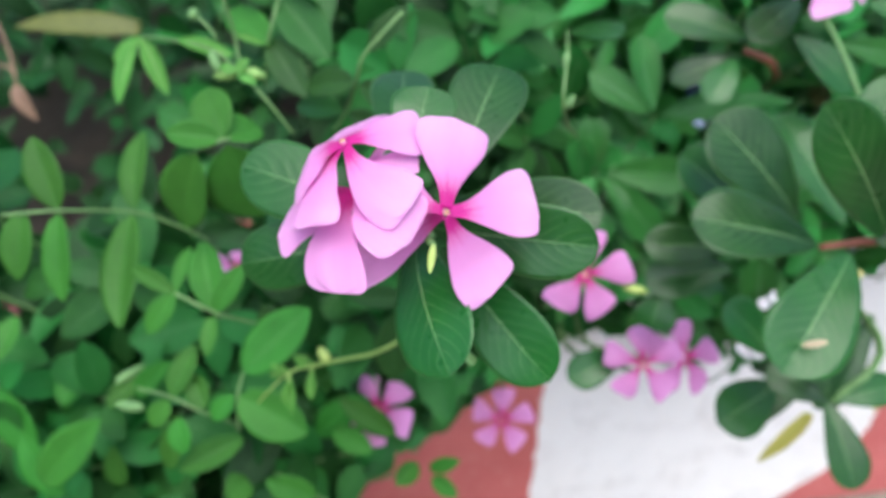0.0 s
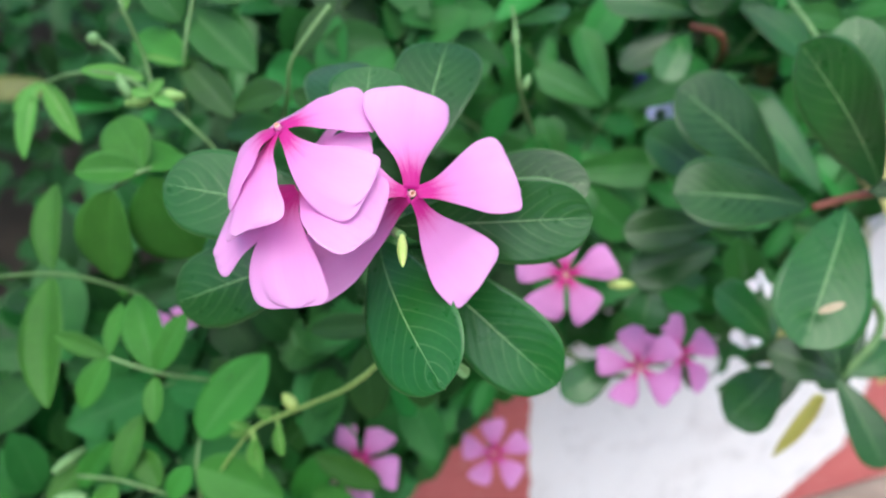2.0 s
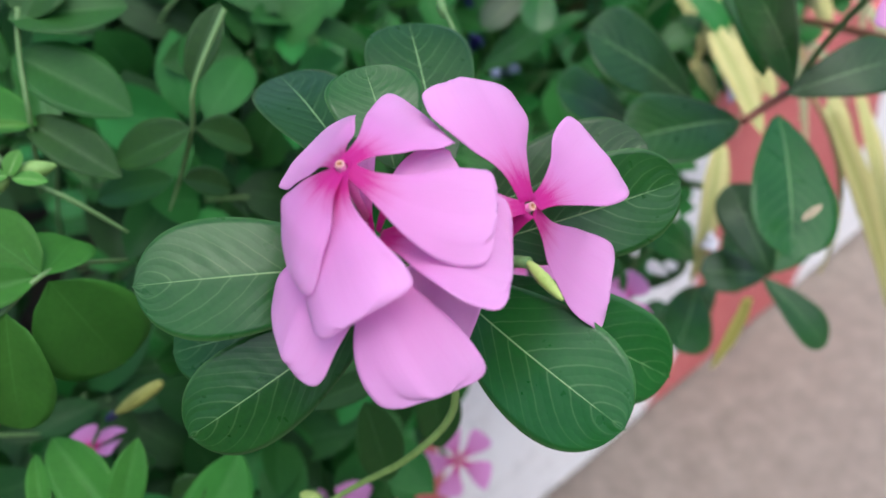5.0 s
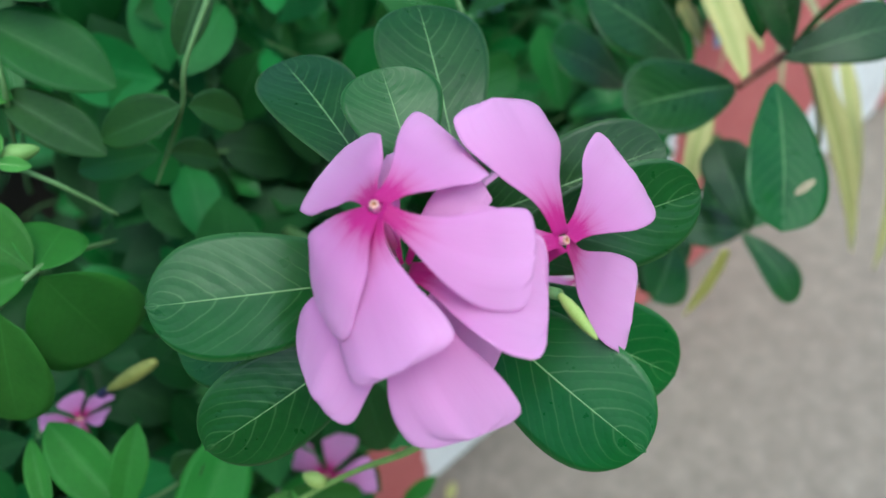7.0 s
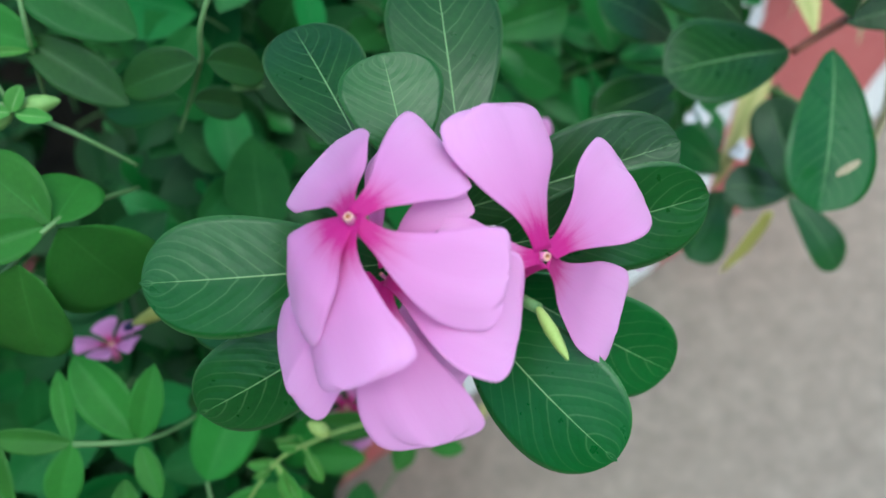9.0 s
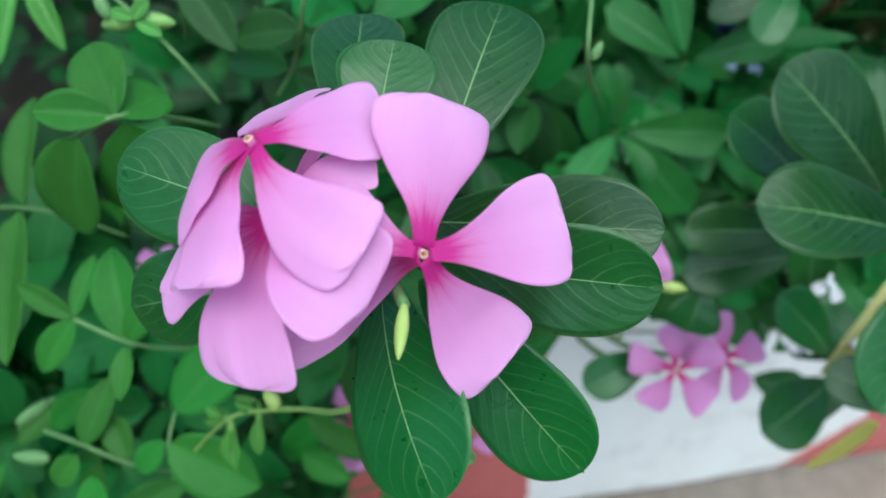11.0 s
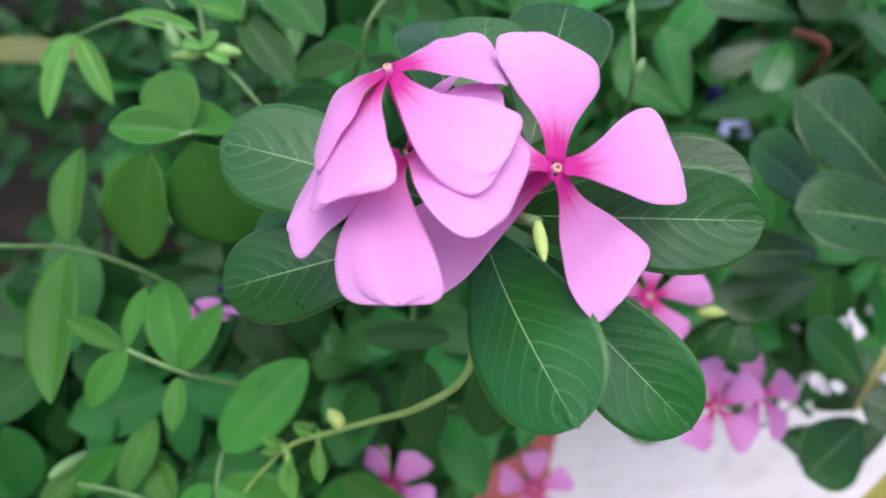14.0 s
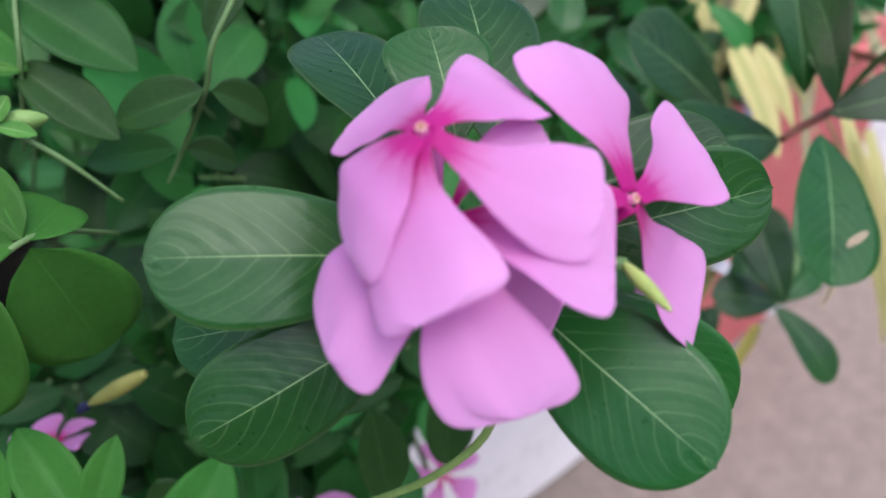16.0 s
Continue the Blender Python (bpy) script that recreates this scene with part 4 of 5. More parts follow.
leaflet(vine, (-0.1496, 0.3046, 0.4908), (-0.1357, 0.3115, 0.5067), 0.0182, FACE, 0.03, 0.36, twist=0)
leaflet(vine, (-0.1391, 0.3065, 0.4852), (-0.1481, 0.3145, 0.5025), 0.0179, FACE, 0.03, 0.36, twist=0)
leaflet(vine, (-0.1612, 0.3203, 0.4939), (-0.1406, 0.3134, 0.4935), 0.0156, FACE, 0.03, 0.36, twist=0)
leaflet(vine, (-0.1361, 0.3163, 0.4891), (-0.1530, 0.3104, 0.4899), 0.0162, FACE, 0.03, 0.36, twist=0)
leaflet(vine, (-0.0296, 0.2273, 0.6326), (-0.0480, 0.2371, 0.6256), 0.0125, FACE, 0.03, 0.36, twist=0, mat=PEA_SHADED)
leaflet(vine, (-0.0283, 0.2267, 0.6324), (-0.0165, 0.2304, 0.6207), 0.0112, FACE, 0.03, 0.36, twist=0, mat=PEA_SHADED)
leaflet(vine, (-0.0251, 0.2347, 0.6401), (-0.0115, 0.2398, 0.6544), 0.0087, FACE, 0.03, 0.36, twist=0, mat=PEA_SHADED)
leaflet(vine, (-0.0347, 0.2395, 0.6140), (-0.0235, 0.2422, 0.6041), 0.0098, FACE, 0.03, 0.36, twist=0, mat=PEA_SHADED)
leaflet(vine, (-0.0367, 0.2402, 0.6141), (-0.0562, 0.2538, 0.6094), 0.0122, FACE, 0.03, 0.36, twist=0, mat=PEA_SHADED)
leaflet(vine, (-0.0173, 0.1859, 0.5637), (-0.0184, 0.1784, 0.5377), 0.0143, FACE, 0.03, 0.36, twist=0, mat=PEA_SHADED)
leaflet(vine, (0.0008, 0.1832, 0.5675), (-0.0016, 0.1765, 0.5419), 0.0143, FACE, 0.03, 0.36, twist=0, mat=PEA_SHADED)
leaflet(vine, (-0.0103, 0.1805, 0.5761), (-0.0328, 0.1854, 0.5733), 0.0088, FACE, 0.03, 0.36, twist=0, mat=PEA_SHADED)
leaflet(vine, (-0.0611, 0.1970, 0.5520), (-0.0706, 0.1980, 0.5495), 0.0095, FACE, 0.03, 0.36, twist=0, mat=PEA_SHADED)
for pts in (
    [(-0.1566, 0.2085, 0.5906), (-0.1360, 0.2089, 0.5924), (-0.1182, 0.2242, 0.5803), (-0.1071, 0.2295, 0.5709), (-0.0958, 0.2331, 0.5593)],
    [(-0.0948, 0.1901, 0.5699), (-0.0810, 0.1860, 0.5647), (-0.0715, 0.1910, 0.5549), (-0.0642, 0.2038, 0.5386)],
    [(-0.0871, 0.2013, 0.6177), (-0.0799, 0.2029, 0.6205), (-0.0704, 0.2050, 0.6240), (-0.0639, 0.2130, 0.6184), (-0.0552, 0.2276, 0.6048)],
    [(-0.0533, 0.2606, 0.6598), (-0.0573, 0.2551, 0.6515), (-0.0616, 0.2461, 0.6383), (-0.0677, 0.2553, 0.6161)],
    [(-0.1339, 0.2866, 0.6168), (-0.1234, 0.2891, 0.6211), (-0.0945, 0.2475, 0.6385), (-0.0789, 0.2361, 0.6405), (-0.0707, 0.2323, 0.6354), (-0.0609, 0.2264, 0.6274), (-0.0522, 0.2234, 0.6148)],
    [(-0.0737, 0.2415, 0.6661), (-0.0714, 0.2360, 0.6584), (-0.0702, 0.2367, 0.6453), (-0.0693, 0.2316, 0.6346)],
    [(-0.0854, 0.2431, 0.6502), (-0.0807, 0.2411, 0.6476), (-0.0768, 0.2381, 0.6435)],
    [(-0.0787, 0.1730, 0.5139), (-0.0757, 0.1739, 0.5330), (-0.0746, 0.1817, 0.5373)],
    [(-0.1182, 0.1843, 0.5250), (-0.1013, 0.1754, 0.5307), (-0.0889, 0.1718, 0.5262), (-0.0781, 0.1750, 0.5138)],
    [(-0.0130, 0.2304, 0.6560), (-0.0256, 0.2248, 0.6440), (-0.0294, 0.2272, 0.6326), (-0.0355, 0.2380, 0.6151), (-0.0409, 0.2394, 0.6065)],
    [(0.0551, 0.2627, 0.5893), (0.0399, 0.2161, 0.6277), (0.0408, 0.2264, 0.6427), (0.0407, 0.2311, 0.6495)],
):
    stem(vine, pts, [0.0007] + [0.0006] * (len(pts) - 2) + [0.0004])
stem(vine, [(-0.0690, 0.1718, 0.5270), (-0.0686, 0.1721, 0.5309), (-0.0543, 0.1715, 0.5490), (-0.0425, 0.1680, 0.5575), (-0.0308, 0.1608, 0.5687), (-0.0195, 0.1500, 0.5840), (-0.0100, 0.1455, 0.5980), (-0.0080, 0.1500, 0.6150)], [0.0003, 0.0004, 0.0005, 0.0007, 0.0007, 0.0008, 0.0008, 0.0008], SHOOT)
# folded young leaflets in pairs along the tip of the trailing shoot
for base, tip, width in (
    ((-0.0457, 0.1689, 0.5520), (-0.0453, 0.1618, 0.5460), 0.0042),
    ((-0.0466, 0.1707, 0.5538), (-0.0517, 0.1720, 0.5562), 0.0034),
    ((-0.0558, 0.1715, 0.5495), (-0.0605, 0.1730, 0.5522), 0.0032),
    ((-0.0560, 0.1708, 0.5489), (-0.0609, 0.1702, 0.5497), 0.0030),
    ((-0.0539, 0.1693, 0.5470), (-0.0529, 0.1616, 0.5404), 0.0046),
    ((-0.0544, 0.1691, 0.5469), (-0.0554, 0.1629, 0.5421), 0.0034),
):
    leaflet(vine, base, tip, width, FACE, 0.06, 0.9, mat=FRESH)
for node_at, pair in (((-0.0456, 0.1703, 0.5532), ((-0.0457, 0.1689, 0.5520), (-0.0466, 0.1707, 0.5538))), ((-0.0541, 0.1709, 0.5484), ((-0.0558, 0.1715, 0.5495), (-0.0560, 0.1708, 0.5489), (-0.0539, 0.1693, 0.5470), (-0.0544, 0.1691, 0.5469)))):
    for tip in pair:
        stem(vine, [node_at, tip], [0.0004, 0.0003], SHOOT, name='petiole')
bud_mesh(vine, (0.0401, 0.2244, 0.6397), (0.0409, 0.2275, 0.6442), 0.0013, POD, 'bud')
bud_mesh(vine, (0.0409, 0.2168, 0.6289), (0.0433, 0.2192, 0.6324), 0.0013, POD, 'bud')
bud_mesh(vine, (-0.0697, 0.2298, 0.6354), (-0.0778, 0.2292, 0.6340), 0.0026, BRACT, 'bud')
bud_mesh(vine, (-0.0684, 0.2297, 0.6354), (-0.0597, 0.2287, 0.6344), 0.0022, BRACT, 'bud')
bud_mesh(vine, (-0.0752, 0.2282, 0.6363), (-0.0780, 0.2323, 0.6420), 0.0018, POD, 'bud')
bud_mesh(vine, (-0.0830, 0.2425, 0.6495), (-0.0867, 0.2433, 0.6505), 0.0022, POD, 'bud')
bud_mesh(vine, (-0.1119, 0.1734, 0.5272), (-0.1225, 0.1743, 0.5279), 0.0022, POD, 'pod')
bud_mesh(vine, (-0.0385, 0.1660, 0.5615), (-0.0420, 0.1700, 0.5640), 0.0020, BUD, 'bud')
bud_mesh(vine, (-0.1263, 0.1859, 0.5269), (-0.1189, 0.1965, 0.5249), 0.0020, POD, 'pod')
bud_mesh(vine, (-0.0607, 0.2134, 0.5754), (-0.0752, 0.2210, 0.5653), 0.0021, YELLOW_BUD, 'bud', 'yellowish pea flower bud')
bud_mesh(vine, (-0.0748, 0.2208, 0.5656), (-0.0782, 0.2228, 0.5628), 0.0013, NAVY, 'bud_tip', 'dark blue tip of the pea bud')
leaflet(vine, (-0.0692, 0.2279, 0.6362), (-0.0649, 0.2303, 0.6399), 0.0044, FACE, 0.03, 0.4, twist=0, mat=FRESH)
leaflet(vine, (-0.0692, 0.2279, 0.6362), (-0.0751, 0.2293, 0.6378), 0.0037, FACE, 0.03, 0.4, twist=0, mat=FRESH)
leaflet(vine, (-0.0688, 0.2276, 0.6357), (-0.0625, 0.2255, 0.6330), 0.0037, FACE, 0.03, 0.4, twist=0, mat=FRESH)
pea_flower(vine, (-0.1954, 0.2591, 0.4642), (0.3, -0.8, 0.4), 0.0200, BLUE, 'deep blue pea flower')
pea_flower(vine, (0.1530, 0.3828, 0.5398), (0.1, -0.8, 0.5), 0.0200, LILAC, 'faded pale blue pea flower')
pea_flower(vine, (0.1649, 0.4209, 0.5605), (-0.4, -0.8, 0.3), 0.0140, BLUE, 'deep blue pea flower')
pea_flower(vine, (0.1483, 0.3998, 0.5466), (0.4, -0.8, 0.3), 0.0120, BLUE, 'deep blue pea flower')
pea_flower(vine, (0.1818, 0.4494, 0.6026), (0.0, -0.8, 0.5), 0.0220, LILAC, 'faded pale blue pea flower')
pea_flower(vine, (0.2329, 0.2916, 0.5347), (0.0, -0.8, 0.5), 0.0180, LILAC, 'faded pale blue pea flower')
patch(side_plant, (0.1180, 0.1600, 0.5765), (-0.30, -0.75, 0.58), (1.0, 0.2, 0.1), 0.0075, 0.0026, SCAR, 'eaten_patch', 'dry brown eaten patch', 4)
wilted(low_plant, (0.1520, 0.2480, 0.4760), 0.011, 1)
wilted(low_plant, (0.1620, 0.2350, 0.4920), 0.011, 2)
wilted(low_plant, (0.1560, 0.2540, 0.5070), 0.009, 3)
stem(side_plant, [(0.1530, 0.1990, 0.5930), (0.1538, 0.2490, 0.6194), (0.1545, 0.3070, 0.6339)], [0.0012, 0.0010, 0.0010], name='flower_stalk')
dry = thing('dry_leaf', (-0.2276, 0.3597, 0.5564), 'curled dry brown leaf caught on a dead twig', 'leaf')
leaflet(dry, (-0.2313, 0.3636, 0.5611), (-0.2191, 0.3509, 0.5459), 0.0090, FACE, 0.2, 0.7, mat=DRY)
stem(dry, [(-0.2840, 0.4454, 0.5963), (-0.2434, 0.3889, 0.5756), (-0.2307, 0.3636, 0.5611)], [0.0012, 0.001, 0.0008], DRY, 'twig')
stem(dry, [(-0.2710, 0.3973, 0.5545), (-0.2385, 0.3746, 0.5663), (-0.2307, 0.3636, 0.5611)], [0.0010, 0.0008, 0.0007], DRY, 'twig')
leaf(main_plant, (0.0038, 0.1255, 0.6127), (0.0079, 0.1232, 0.6088), 0.0028, FACE, 0.15, 0.6, mat=POD, label='shrivelled pale green bud leaf')
leaf(main_plant, (0.0038, 0.1255, 0.6127), (0.0029, 0.1254, 0.6058), 0.0022, FACE, -0.1, 0.6, mat=POD, label='shrivelled pale green bud leaf')
straps = thing('strap_leaved_plant', (0.42, 0.52, 0.37), 'yellowing strap-leaved plant drooping over the planter wall', 'garden plant')
strap(straps, (0.2692, 0.3298, 0.5710), (0.2246, 0.3059, 0.5326), 0.0134, FACE, 0.04, twist=30)
strap(straps, (0.2270, 0.3096, 0.5349), (0.2285, 0.2914, 0.5174), 0.0104, FACE, 0.03, twist=0)
strap(straps, (0.2626, 0.3738, 0.5630), (0.2495, 0.3221, 0.5281), 0.0107, FACE, 0.04, twist=0)
strap(straps, (0.2454, 0.3012, 0.5501), (0.2406, 0.2657, 0.5221), 0.0134, FACE, 0.03, twist=0)
strap(straps, (0.1901, 0.2544, 0.5249), (0.1534, 0.2297, 0.4780), 0.0133, FACE, 0.05, twist=20)
strap(straps, (0.2571, 0.2608, 0.5243), (0.2342, 0.2183, 0.4472), 0.0112, (0.6000, -0.5000, 0.5000), 0.12, twist=15)
strap(straps, (0.3163, 0.3222, 0.5605), (0.3172, 0.2958, 0.5299), 0.0122, FACE, 0.03, twist=0)
strap(straps, (0.2362, 0.2371, 0.5355), (0.289, 0.206, 0.400), 0.0125, (-0.3, -0.7, 0.6), 0.04)
strap(straps, (0.2349, 0.3049, 0.5500), (0.2173, 0.2535, 0.5198), 0.0167, (-0.3000, -0.8000, 0.5000), 0.03, STRAP, twist=0)
strap(straps, (0.3287, 0.2452, 0.4879), (0.3137, 0.1993, 0.3737), 0.0130, FACE, 0.05, twist=0)
strap(straps, (0.2327, 0.2512, 0.4775), (0.2221, 0.2384, 0.4402), 0.0095, FACE, 0.04, twist=0)
strap(straps, (0.2781, 0.2640, 0.5175), (0.2664, 0.2245, 0.4649), 0.0121, FACE, 0.03, twist=0)
strap(straps, (0.1648, 0.2072, 0.4793), (0.1559, 0.2128, 0.4336), 0.0085, FACE, 0.02, STRAP_YELLOW, twist=0)
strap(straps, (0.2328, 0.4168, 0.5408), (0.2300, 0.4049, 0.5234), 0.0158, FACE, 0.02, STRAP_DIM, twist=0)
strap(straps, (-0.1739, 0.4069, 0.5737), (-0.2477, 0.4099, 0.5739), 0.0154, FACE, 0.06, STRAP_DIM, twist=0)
strap(straps, (0.3012, 0.3707, 0.5496), (0.2713, 0.3461, 0.5209), 0.0137, FACE, 0.04, twist=0)
strap(straps, (0.3071, 0.3554, 0.5365), (0.3076, 0.3054, 0.4983), 0.0137, FACE, 0.04, twist=0)
strap(straps, (0.2967, 0.3542, 0.5290), (0.2971, 0.3068, 0.4936), 0.0137, FACE, 0.04, twist=0)
strap(straps, (0.3189, 0.3557, 0.5439), (0.3158, 0.3064, 0.5044), 0.0137, FACE, 0.04, twist=0)
strap(straps, (0.2904, 0.3471, 0.5175), (0.2896, 0.3087, 0.4913), 0.0137, FACE, 0.04, twist=0)
strap(straps, (0.3426, 0.2848, 0.4810), (0.3058, 0.2190, 0.4035), 0.0137, FACE, 0.04, twist=0)
strap(straps, (0.3357, 0.3484, 0.5460), (0.3353, 0.3045, 0.5140), 0.0137, FACE, 0.04, twist=0)
rng_straps = random.Random(41)
for k in range(16):
    foot = Vector((rng_straps.uniform(0.27, 0.46), rng_straps.uniform(0.36, 0.44), rng_straps.uniform(0.50, 0.60)))
    end = foot + Vector((rng_straps.uniform(-0.07, 0.05), rng_straps.uniform(-0.10, -0.04), rng_straps.uniform(-0.13, -0.04)))
    strap(straps, foot, end, rng_straps.uniform(0.006, 0.010), (rng_straps.uniform(-0.4, 0.4), -0.7, 0.6), rng_straps.uniform(0.05, 0.18), STRAP_PALE, twist=rng_straps.uniform(-25, 25))
leaf(side_plant, (0.2136, 0.2602, 0.4900), (0.1839, 0.2289, 0.4547), 0.0218, FACE, 0.05, 0.12, twist=0)
leaf(side_plant, (0.1635, 0.2749, 0.4818), (0.1777, 0.2515, 0.4698), 0.0202, FACE, 0.05, 0.12, twist=0)
leaf(side_plant, (0.1759, 0.2334, 0.4640), (0.1368, 0.2270, 0.4528), 0.0225, FACE, 0.05, 0.12, twist=0)
leaf(side_plant, (0.1874, 0.2704, 0.5370), (0.1595, 0.3127, 0.5722), 0.0260, FACE, 0.05, 0.12, twist=0)
leaf(side_plant, (0.1657, 0.2897, 0.4553), (0.1356, 0.2949, 0.4758), 0.0245, FACE, 0.05, 0.12, twist=0)
leaf(side_plant, (0.1724, 0.2740, 0.4317), (0.1949, 0.2752, 0.4479), 0.0218, FACE, 0.05, 0.12, twist=0)
leaf(side_plant, (0.1588, 0.2732, 0.4150), (0.1813, 0.2622, 0.4136), 0.0224, FACE, 0.05, 0.12, twist=0)
leaf(side_plant, (0.1389, 0.3193, 0.4930), (0.1110, 0.3156, 0.5003), 0.0249, FACE, 0.05, 0.12, twist=0)
CLEAR = [(0.0560, 0.2170, 0.5550), (0.0880, 0.2170, 0.5020), (0.1100, 0.2264, 0.4958), (0.0310, 0.2420, 0.4290), (-0.0304, 0.2198, 0.4663), (-0.0889, 0.2380, 0.5402), (0.1545, 0.2990, 0.6459)]

# ---- dense foliage behind ----
def sheet(verts, faces, uvs, base, axis, nrm, length, width, profile, bend, fold, nu=6):
    side = axis.cross(nrm)
    n0 = len(verts)
    for i in range(nu + 1):
        s = i / nu
        w = 0.5 * width * profile(min(s, 0.995))
        for v in (-1, -0.5, 0, 0.5, 1):
            verts.append(base + axis * (s * length) + side * (v * w) + nrm * (bend * length * 4 * s * (1 - s) + fold * w * abs(v)))
            uvs.append((s, 0.5 + 0.5 * v))
    for i in range(nu):
        for j in range(4):
            a = n0 + i * 5 + j
            faces.append((a, a + 5, a + 6, a + 1))


EYE0 = Vector((0, 0, 0.75))
FWD, UPV = Vector((0, 0.766, -0.643)), Vector((0, 0.643, 0.766))


def bush_edge(a):
    """Lower bush outline fitted to the camera's first view, as slopes across and down."""
    pts = [(-2.0, -2.0), (-0.24, -0.9), (-0.13, -0.36), (-0.05, -0.285), (0.03, -0.235), (0.10, -0.19), (0.15, -0.17), (0.18, -0.125), (0.26, -0.135), (0.35, -0.205), (0.44, -0.19), (0.50, -0.15), (0.56, -0.08), (0.62, -0.02), (0.75, 0.02), (0.95, 0.05), (2.0, 0.10)]
    for (x0, y0), (x1, y1) in zip(pts, pts[1:]):
        if x0 <= a <= x1:
            return y0 + (y1 - y0) * (a - x0) / (x1 - x0)
    return -2.0


SPRIGS = []


def foliage(name, label, count, seed, mat, profile, size, ratio, near, far, left, right, sprigs=5, owner=None, single=0, single_mat=None, part_name="leaf"):
    rng = random.Random(seed)
    verts, faces, uvs, blades = [], [], [], []
    made = 0
    while made < count:
        d = near + (far - near) * rng.random() ** 1.3
        a, b = rng.uniform(left, right), rng.uniform(-0.75, 0.55)
        if b < bush_edge(a) + 0.03:
            continue
        p = EYE0 + FWD * d + UPV * (b * d) + Vector((a * d, 0, 0))
        if p.z < 0.02 or (p.y > 0.39 + 0.137 * p.x and p.z < 0.36):
            continue
        if any((Vector(c) - EYE0).dot(FWD) + 0.012 > d and (p - EYE0 - (Vector(c) - EYE0) * (d / (Vector(c) - EYE0).dot(FWD))).length < 0.030 for c in CLEAR):
            continue
        if (a < -0.33 and b > 0.08 and d < 0.64) or (a < -0.20 and b > 0.14 and d < 0.52):
            continue
        if mat is PEA_FAR and a < -0.10 and b > 0.02:
            continue
        if a < -0.12 and b > 0.06 and rng.random() < 0.75:
            continue
        # a sprig of leaves round one node
        out = Vector((rng.uniform(-1, 1), rng.uniform(-1, 0.3), rng.uniform(-0.4, 0.9))).normalized()
        before = made
        for k in range(sprigs):
            ang = 2.4 * k + rng.uniform(-0.4, 0.4)
            t1 = out.cross(Vector((0.2, 0.3, 0.93))).normalized()
            t2 = out.cross(t1)
            axis = (t1 * math.cos(ang) + t2 * math.sin(ang) + out * rng.uniform(-0.1, 0.6)).normalized()
            hint = Vector((rng.uniform(-0.5, 0.5), -0.65 + rng.uniform(-0.4, 0.4), 0.75 + rng.uniform(-0.3, 0.3)))
            nrm = (hint - axis * hint.dot(axis)).normalized()
            ln = size * rng.uniform(0.65, 1.25)
            base = p + axis * 0.003
            tip = base + axis * ln
            rel = tip - EYE0
            dd = rel.dot(FWD)
            if dd < near - 0.01 or rel.dot(UPV) / dd < bush_edge(rel.x / dd) + 0.012:
                continue
            blades.append((dd, base, axis, nrm, ln, ln * ratio * rng.uniform(0.85, 1.15), profile, rng.uniform(-0.03, 0.10), rng.uniform(0.05, 0.4)))
            made += 1
        if made > before:
            SPRIGS.append((p, out))
    blades.sort(key=lambda q: q[0])
    for q in blades[:single]:
        v, f, uv = [], [], []
        sheet(v, f, uv, *q[1:], nu=7)
        part(part_name, v, f, single_mat, owner, q[1], "", uv)
    for q in blades[single:]:
        sheet(verts, faces, uvs, *q[1:])
    me = bpy.data.meshes.new(name)
    me.from_pydata(verts, [], faces)
    me.materials.append(mat)
    layer = me.uv_layers.new(name="uv")
    loops = np.empty(len(me.loops), dtype=np.int32)
    me.loops.foreach_get("vertex_index", loops)
    layer.data.foreach_set("uv", np.array(uvs, dtype=np.float32)[loops].ravel())
    me.polygons.foreach_set("use_smooth", [True] * len(me.polygons))
    return tagged(new(name, me), label, "foliage", kind="stuff")


foliage("pea_foliage", "dense green oval pea leaflets deeper in the planter", 2300, 11, PEA_FAR, w_leaflet, 0.031, 0.60, 0.325, 0.60, -1.0, 0.12, 5, vine, 280, PEA_NEAR, "leaflet")
# shade of the planter's depth is carried by this dark leaf colour
foliage("mature_pea_foliage", "oval leaflets deep in the planter, shade put into their dark colour", 2600, 15, LEAF_SHADED, w_leaflet, 0.034, 0.62, 0.35, 0.64, -1.0, 0.10)
foliage("periwinkle_foliage", "dense blunt dark green periwinkle leaves deeper in the planter", 3000, 12, PERI_FAR, w_periwinkle, 0.036, 0.45, 0.36, 0.80, -0.25, 1.05, 5, side_plant, 240, PERI_NEAR)
foliage("overhang_foliage", "blunt green periwinkle leaves hanging over the top of the painted wall", 620, 21, PERI_FAR, w_periwinkle, 0.034, 0.47, 0.39, 0.52, 0.14, 1.0, 5, low_plant, 160, PERI_NEAR)


def sprig_stems():
    """Thin stalks that carry the sprigs, in one mesh."""
    rng = random.Random(31)
    verts, faces = [], []
    for p, out in SPRIGS:
        foot = p - out * rng.uniform(0.015, 0.035) + Vector((rng.uniform(-0.02, 0.02), 0.03, -rng.uniform(0.02, 0.05)))
        v, f = tube_mesh([p, p.lerp(foot, 0.5) - out * 0.006, foot], [0.0006, 0.0008, 0.0011], 4, 2)
        n0 = len(verts)
        verts += v
        faces += [tuple(i + n0 for i in q) for q in f]
    me = bpy.data.meshes.new("stems")
    me.from_pydata(verts, [], faces)
    me.materials.append(STEM)
    return tagged(new("stalk_tangle", me), "thin green stalks tangled inside the leaves", "foliage", kind="stuff")


sprig_stems()


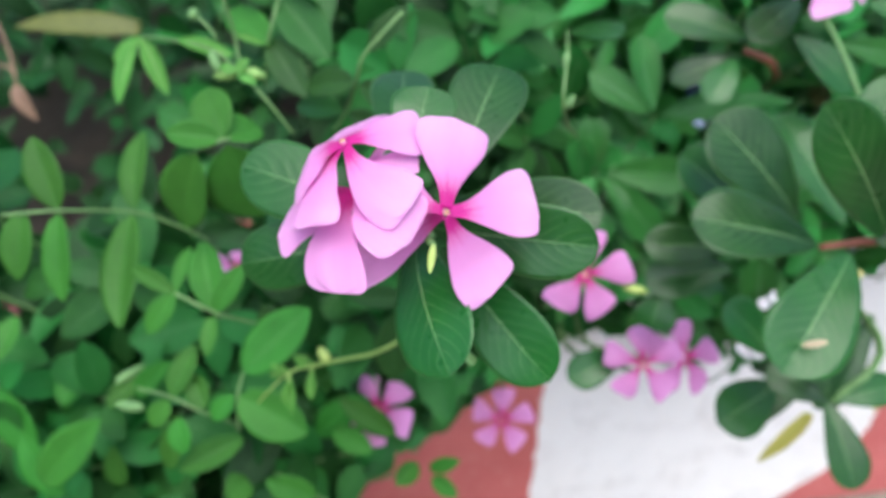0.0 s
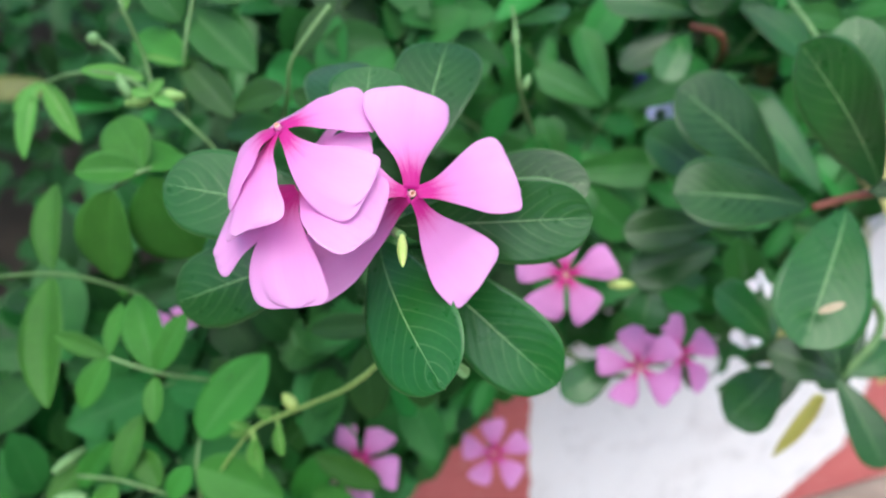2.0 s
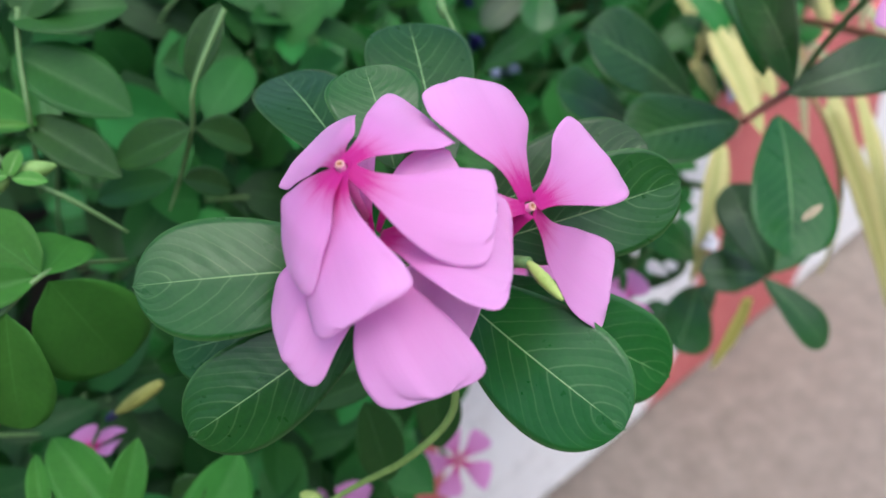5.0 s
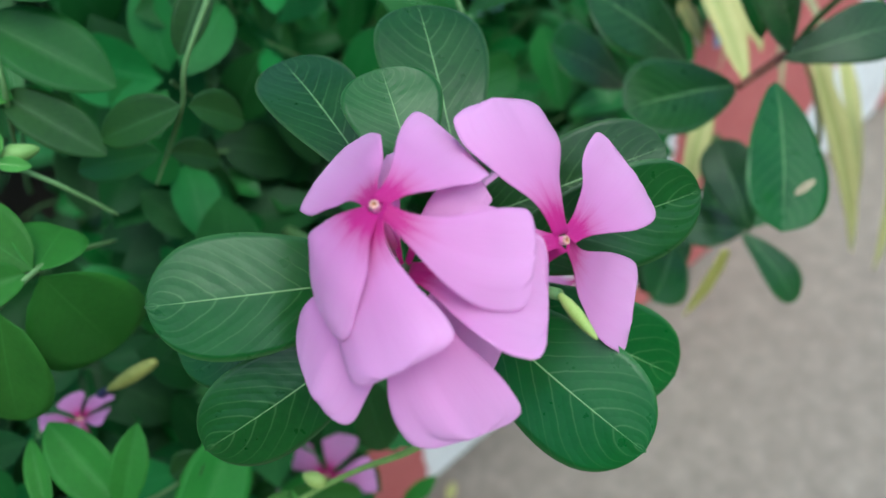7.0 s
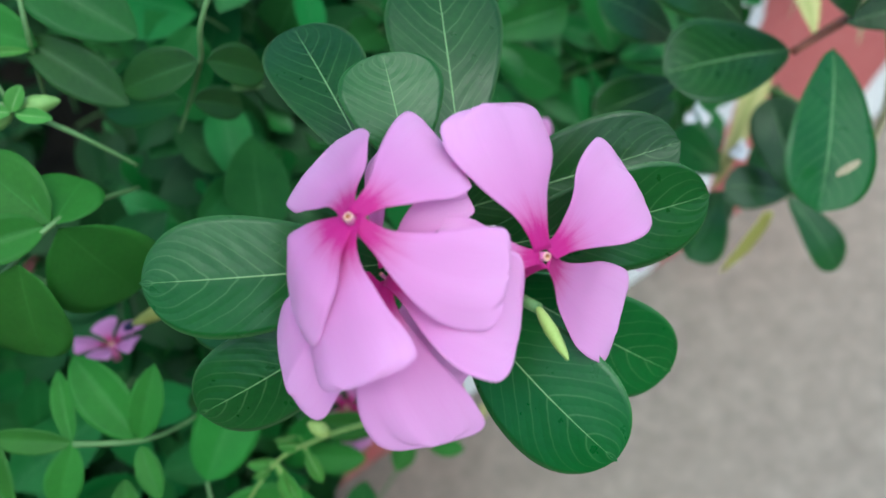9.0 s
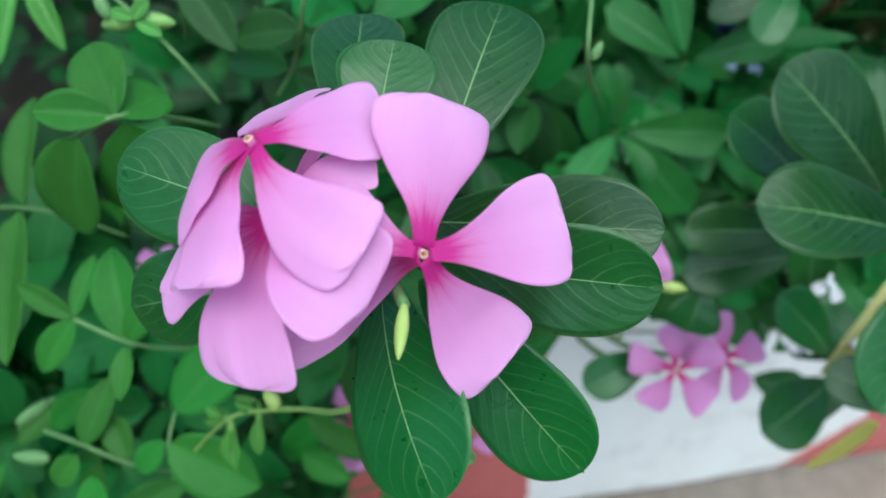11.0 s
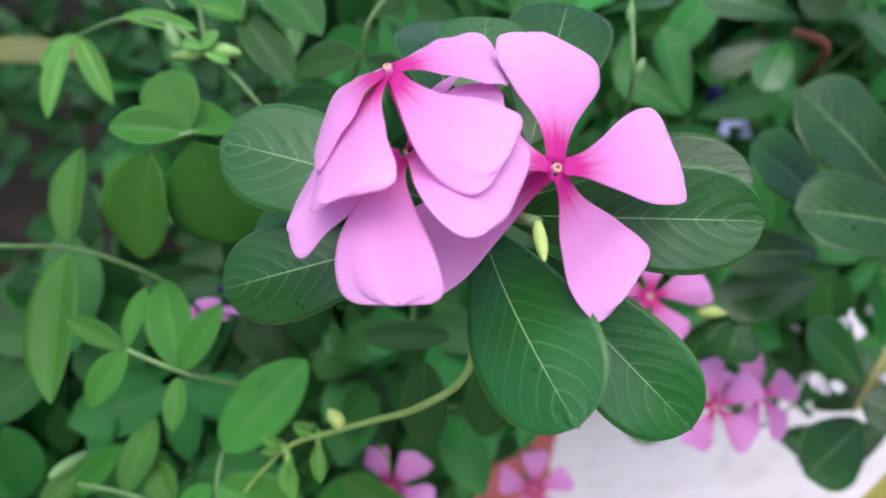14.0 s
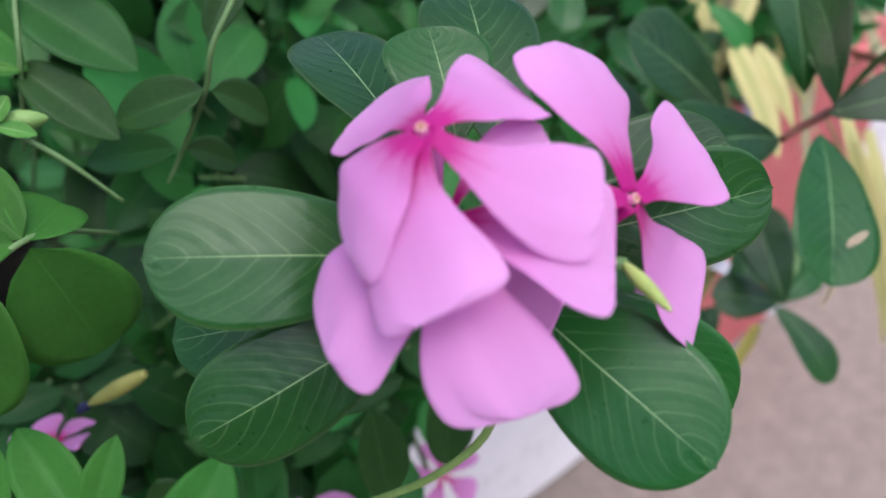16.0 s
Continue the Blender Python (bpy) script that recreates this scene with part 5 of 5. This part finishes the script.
def bed_cover(name, label, count, seed, mat, size, ratio, left, right):
    """Leaves over the whole bed, by plan: higher towards the back."""
    rng = random.Random(seed)
    verts, faces, uvs = [], [], []
    for _ in range(count):
        x, y = rng.uniform(left, right), 0.55 + 1.55 * rng.random() ** 0.8
        top = (0.46 if x > -0.08 else 0.41) + (0.34 if x > -0.08 else 0.2) * min(1.0, (y - 0.5) / 0.9)
        p = Vector((x, y + 0.137 * x, 0.37 + (top - 0.37) * rng.random() ** 0.4))
        axis = Vector((rng.uniform(-1, 1), rng.uniform(-1, 0.6), rng.uniform(-0.5, 0.8))).normalized()
        hint = Vector((rng.uniform(-0.5, 0.5), -0.6 + rng.uniform(-0.4, 0.4), 0.8))
        nrm = (hint - axis * hint.dot(axis)).normalized()
        ln = size * rng.uniform(0.7, 1.3)
        sheet(verts, faces, uvs, p, axis, nrm, ln, ln * ratio, w_periwinkle, rng.uniform(-0.03, 0.1), rng.uniform(0.05, 0.35), 5)
    me = bpy.data.meshes.new(name)
    me.from_pydata(verts, [], faces)
    me.materials.append(mat)
    layer = me.uv_layers.new(name="uv")
    loops = np.empty(len(me.loops), dtype=np.int32)
    me.loops.foreach_get("vertex_index", loops)
    layer.data.foreach_set("uv", np.array(uvs, dtype=np.float32)[loops].ravel())
    me.polygons.foreach_set("use_smooth", [True] * len(me.polygons))
    return tagged(new(name, me), label, "foliage", kind="stuff")


bed_cover("hedge_foliage", "green hedge leaves covering the back of the planter", 7000, 13, PERI_FAR, 0.055, 0.48, -0.22, 1.9)
# left part of the hedge: shade painted in through a darker leaf
bed_cover("mature_hedge_foliage", "hedge leaves at the back of the planter, shade put into their dark colour", 7000, 14, LEAF_SHADED, 0.045, 0.48, -1.35, 0.2)


def curtain(name, label, count, seed, mat):
    """Leaves hanging down the face of the wall at its shaded end."""
    rng = random.Random(seed)
    verts, faces, uvs = [], [], []
    for _ in range(count):
        x, z = rng.uniform(-1.1, -0.09), rng.uniform(0.03, 0.46)
        p = Vector((x, 0.385 + 0.137 * x - rng.uniform(0.0, 0.06), z))
        axis = Vector((rng.uniform(-0.8, 0.8), rng.uniform(-0.6, -0.1), rng.uniform(-1, 0.5))).normalized()
        hint = Vector((rng.uniform(-0.5, 0.5), -0.8, rng.uniform(0.2, 0.7)))
        nrm = (hint - axis * hint.dot(axis)).normalized()
        ln = 0.032 * rng.uniform(0.7, 1.3)
        if (p + axis * ln).x > -0.085:
            continue
        sheet(verts, faces, uvs, p, axis, nrm, ln, ln * 0.55, w_leaflet, rng.uniform(-0.03, 0.1), rng.uniform(0.05, 0.35), 5)
    me = bpy.data.meshes.new(name)
    me.from_pydata(verts, [], faces)
    me.materials.append(mat)
    layer = me.uv_layers.new(name="uv")
    loops = np.empty(len(me.loops), dtype=np.int32)
    me.loops.foreach_get("vertex_index", loops)
    layer.data.foreach_set("uv", np.array(uvs, dtype=np.float32)[loops].ravel())
    me.polygons.foreach_set("use_smooth", [True] * len(me.polygons))
    return tagged(new(name, me), label, "foliage", kind="stuff")


curtain("trailing_foliage", "green pea leaves trailing down the planter wall", 4200, 17, PEA_FAR)


# ---- small things lying on the pavement ----
def fallen(name, at, direction, length, width, mat, label, category, profile):
    ob = thing(name, at, label, category)
    base = Vector(at)
    tip = base + Vector(direction).normalized() * length
    SEED[0] += 1
    v, f, uv = blade_mesh(base, tip, width, (0, 0, 1), 0.06, 0.12, profile, 12, 6, SEED[0], 0.03, thick=0.0005)
    low = min(p.z for p in v)
    part("blade", [p - Vector((0, 0, low - at[2] + 0.0005)) for p in v], f, mat, ob, at, "", uv)
    return ob


fallen("fallen_petal", (0.068, 0.374, 0.0), (1, 0.4, 0), 0.017, 0.012, PALE, "faded whitish petal lying on the dusty pavement", "petal", w_petal)
fallen("fallen_leaf", (0.094, 0.380, 0.0), (0.6, 0.5, 0), 0.022, 0.011, STRAP, "small yellow leaf lying on the dusty pavement", "leaf", w_leaflet)
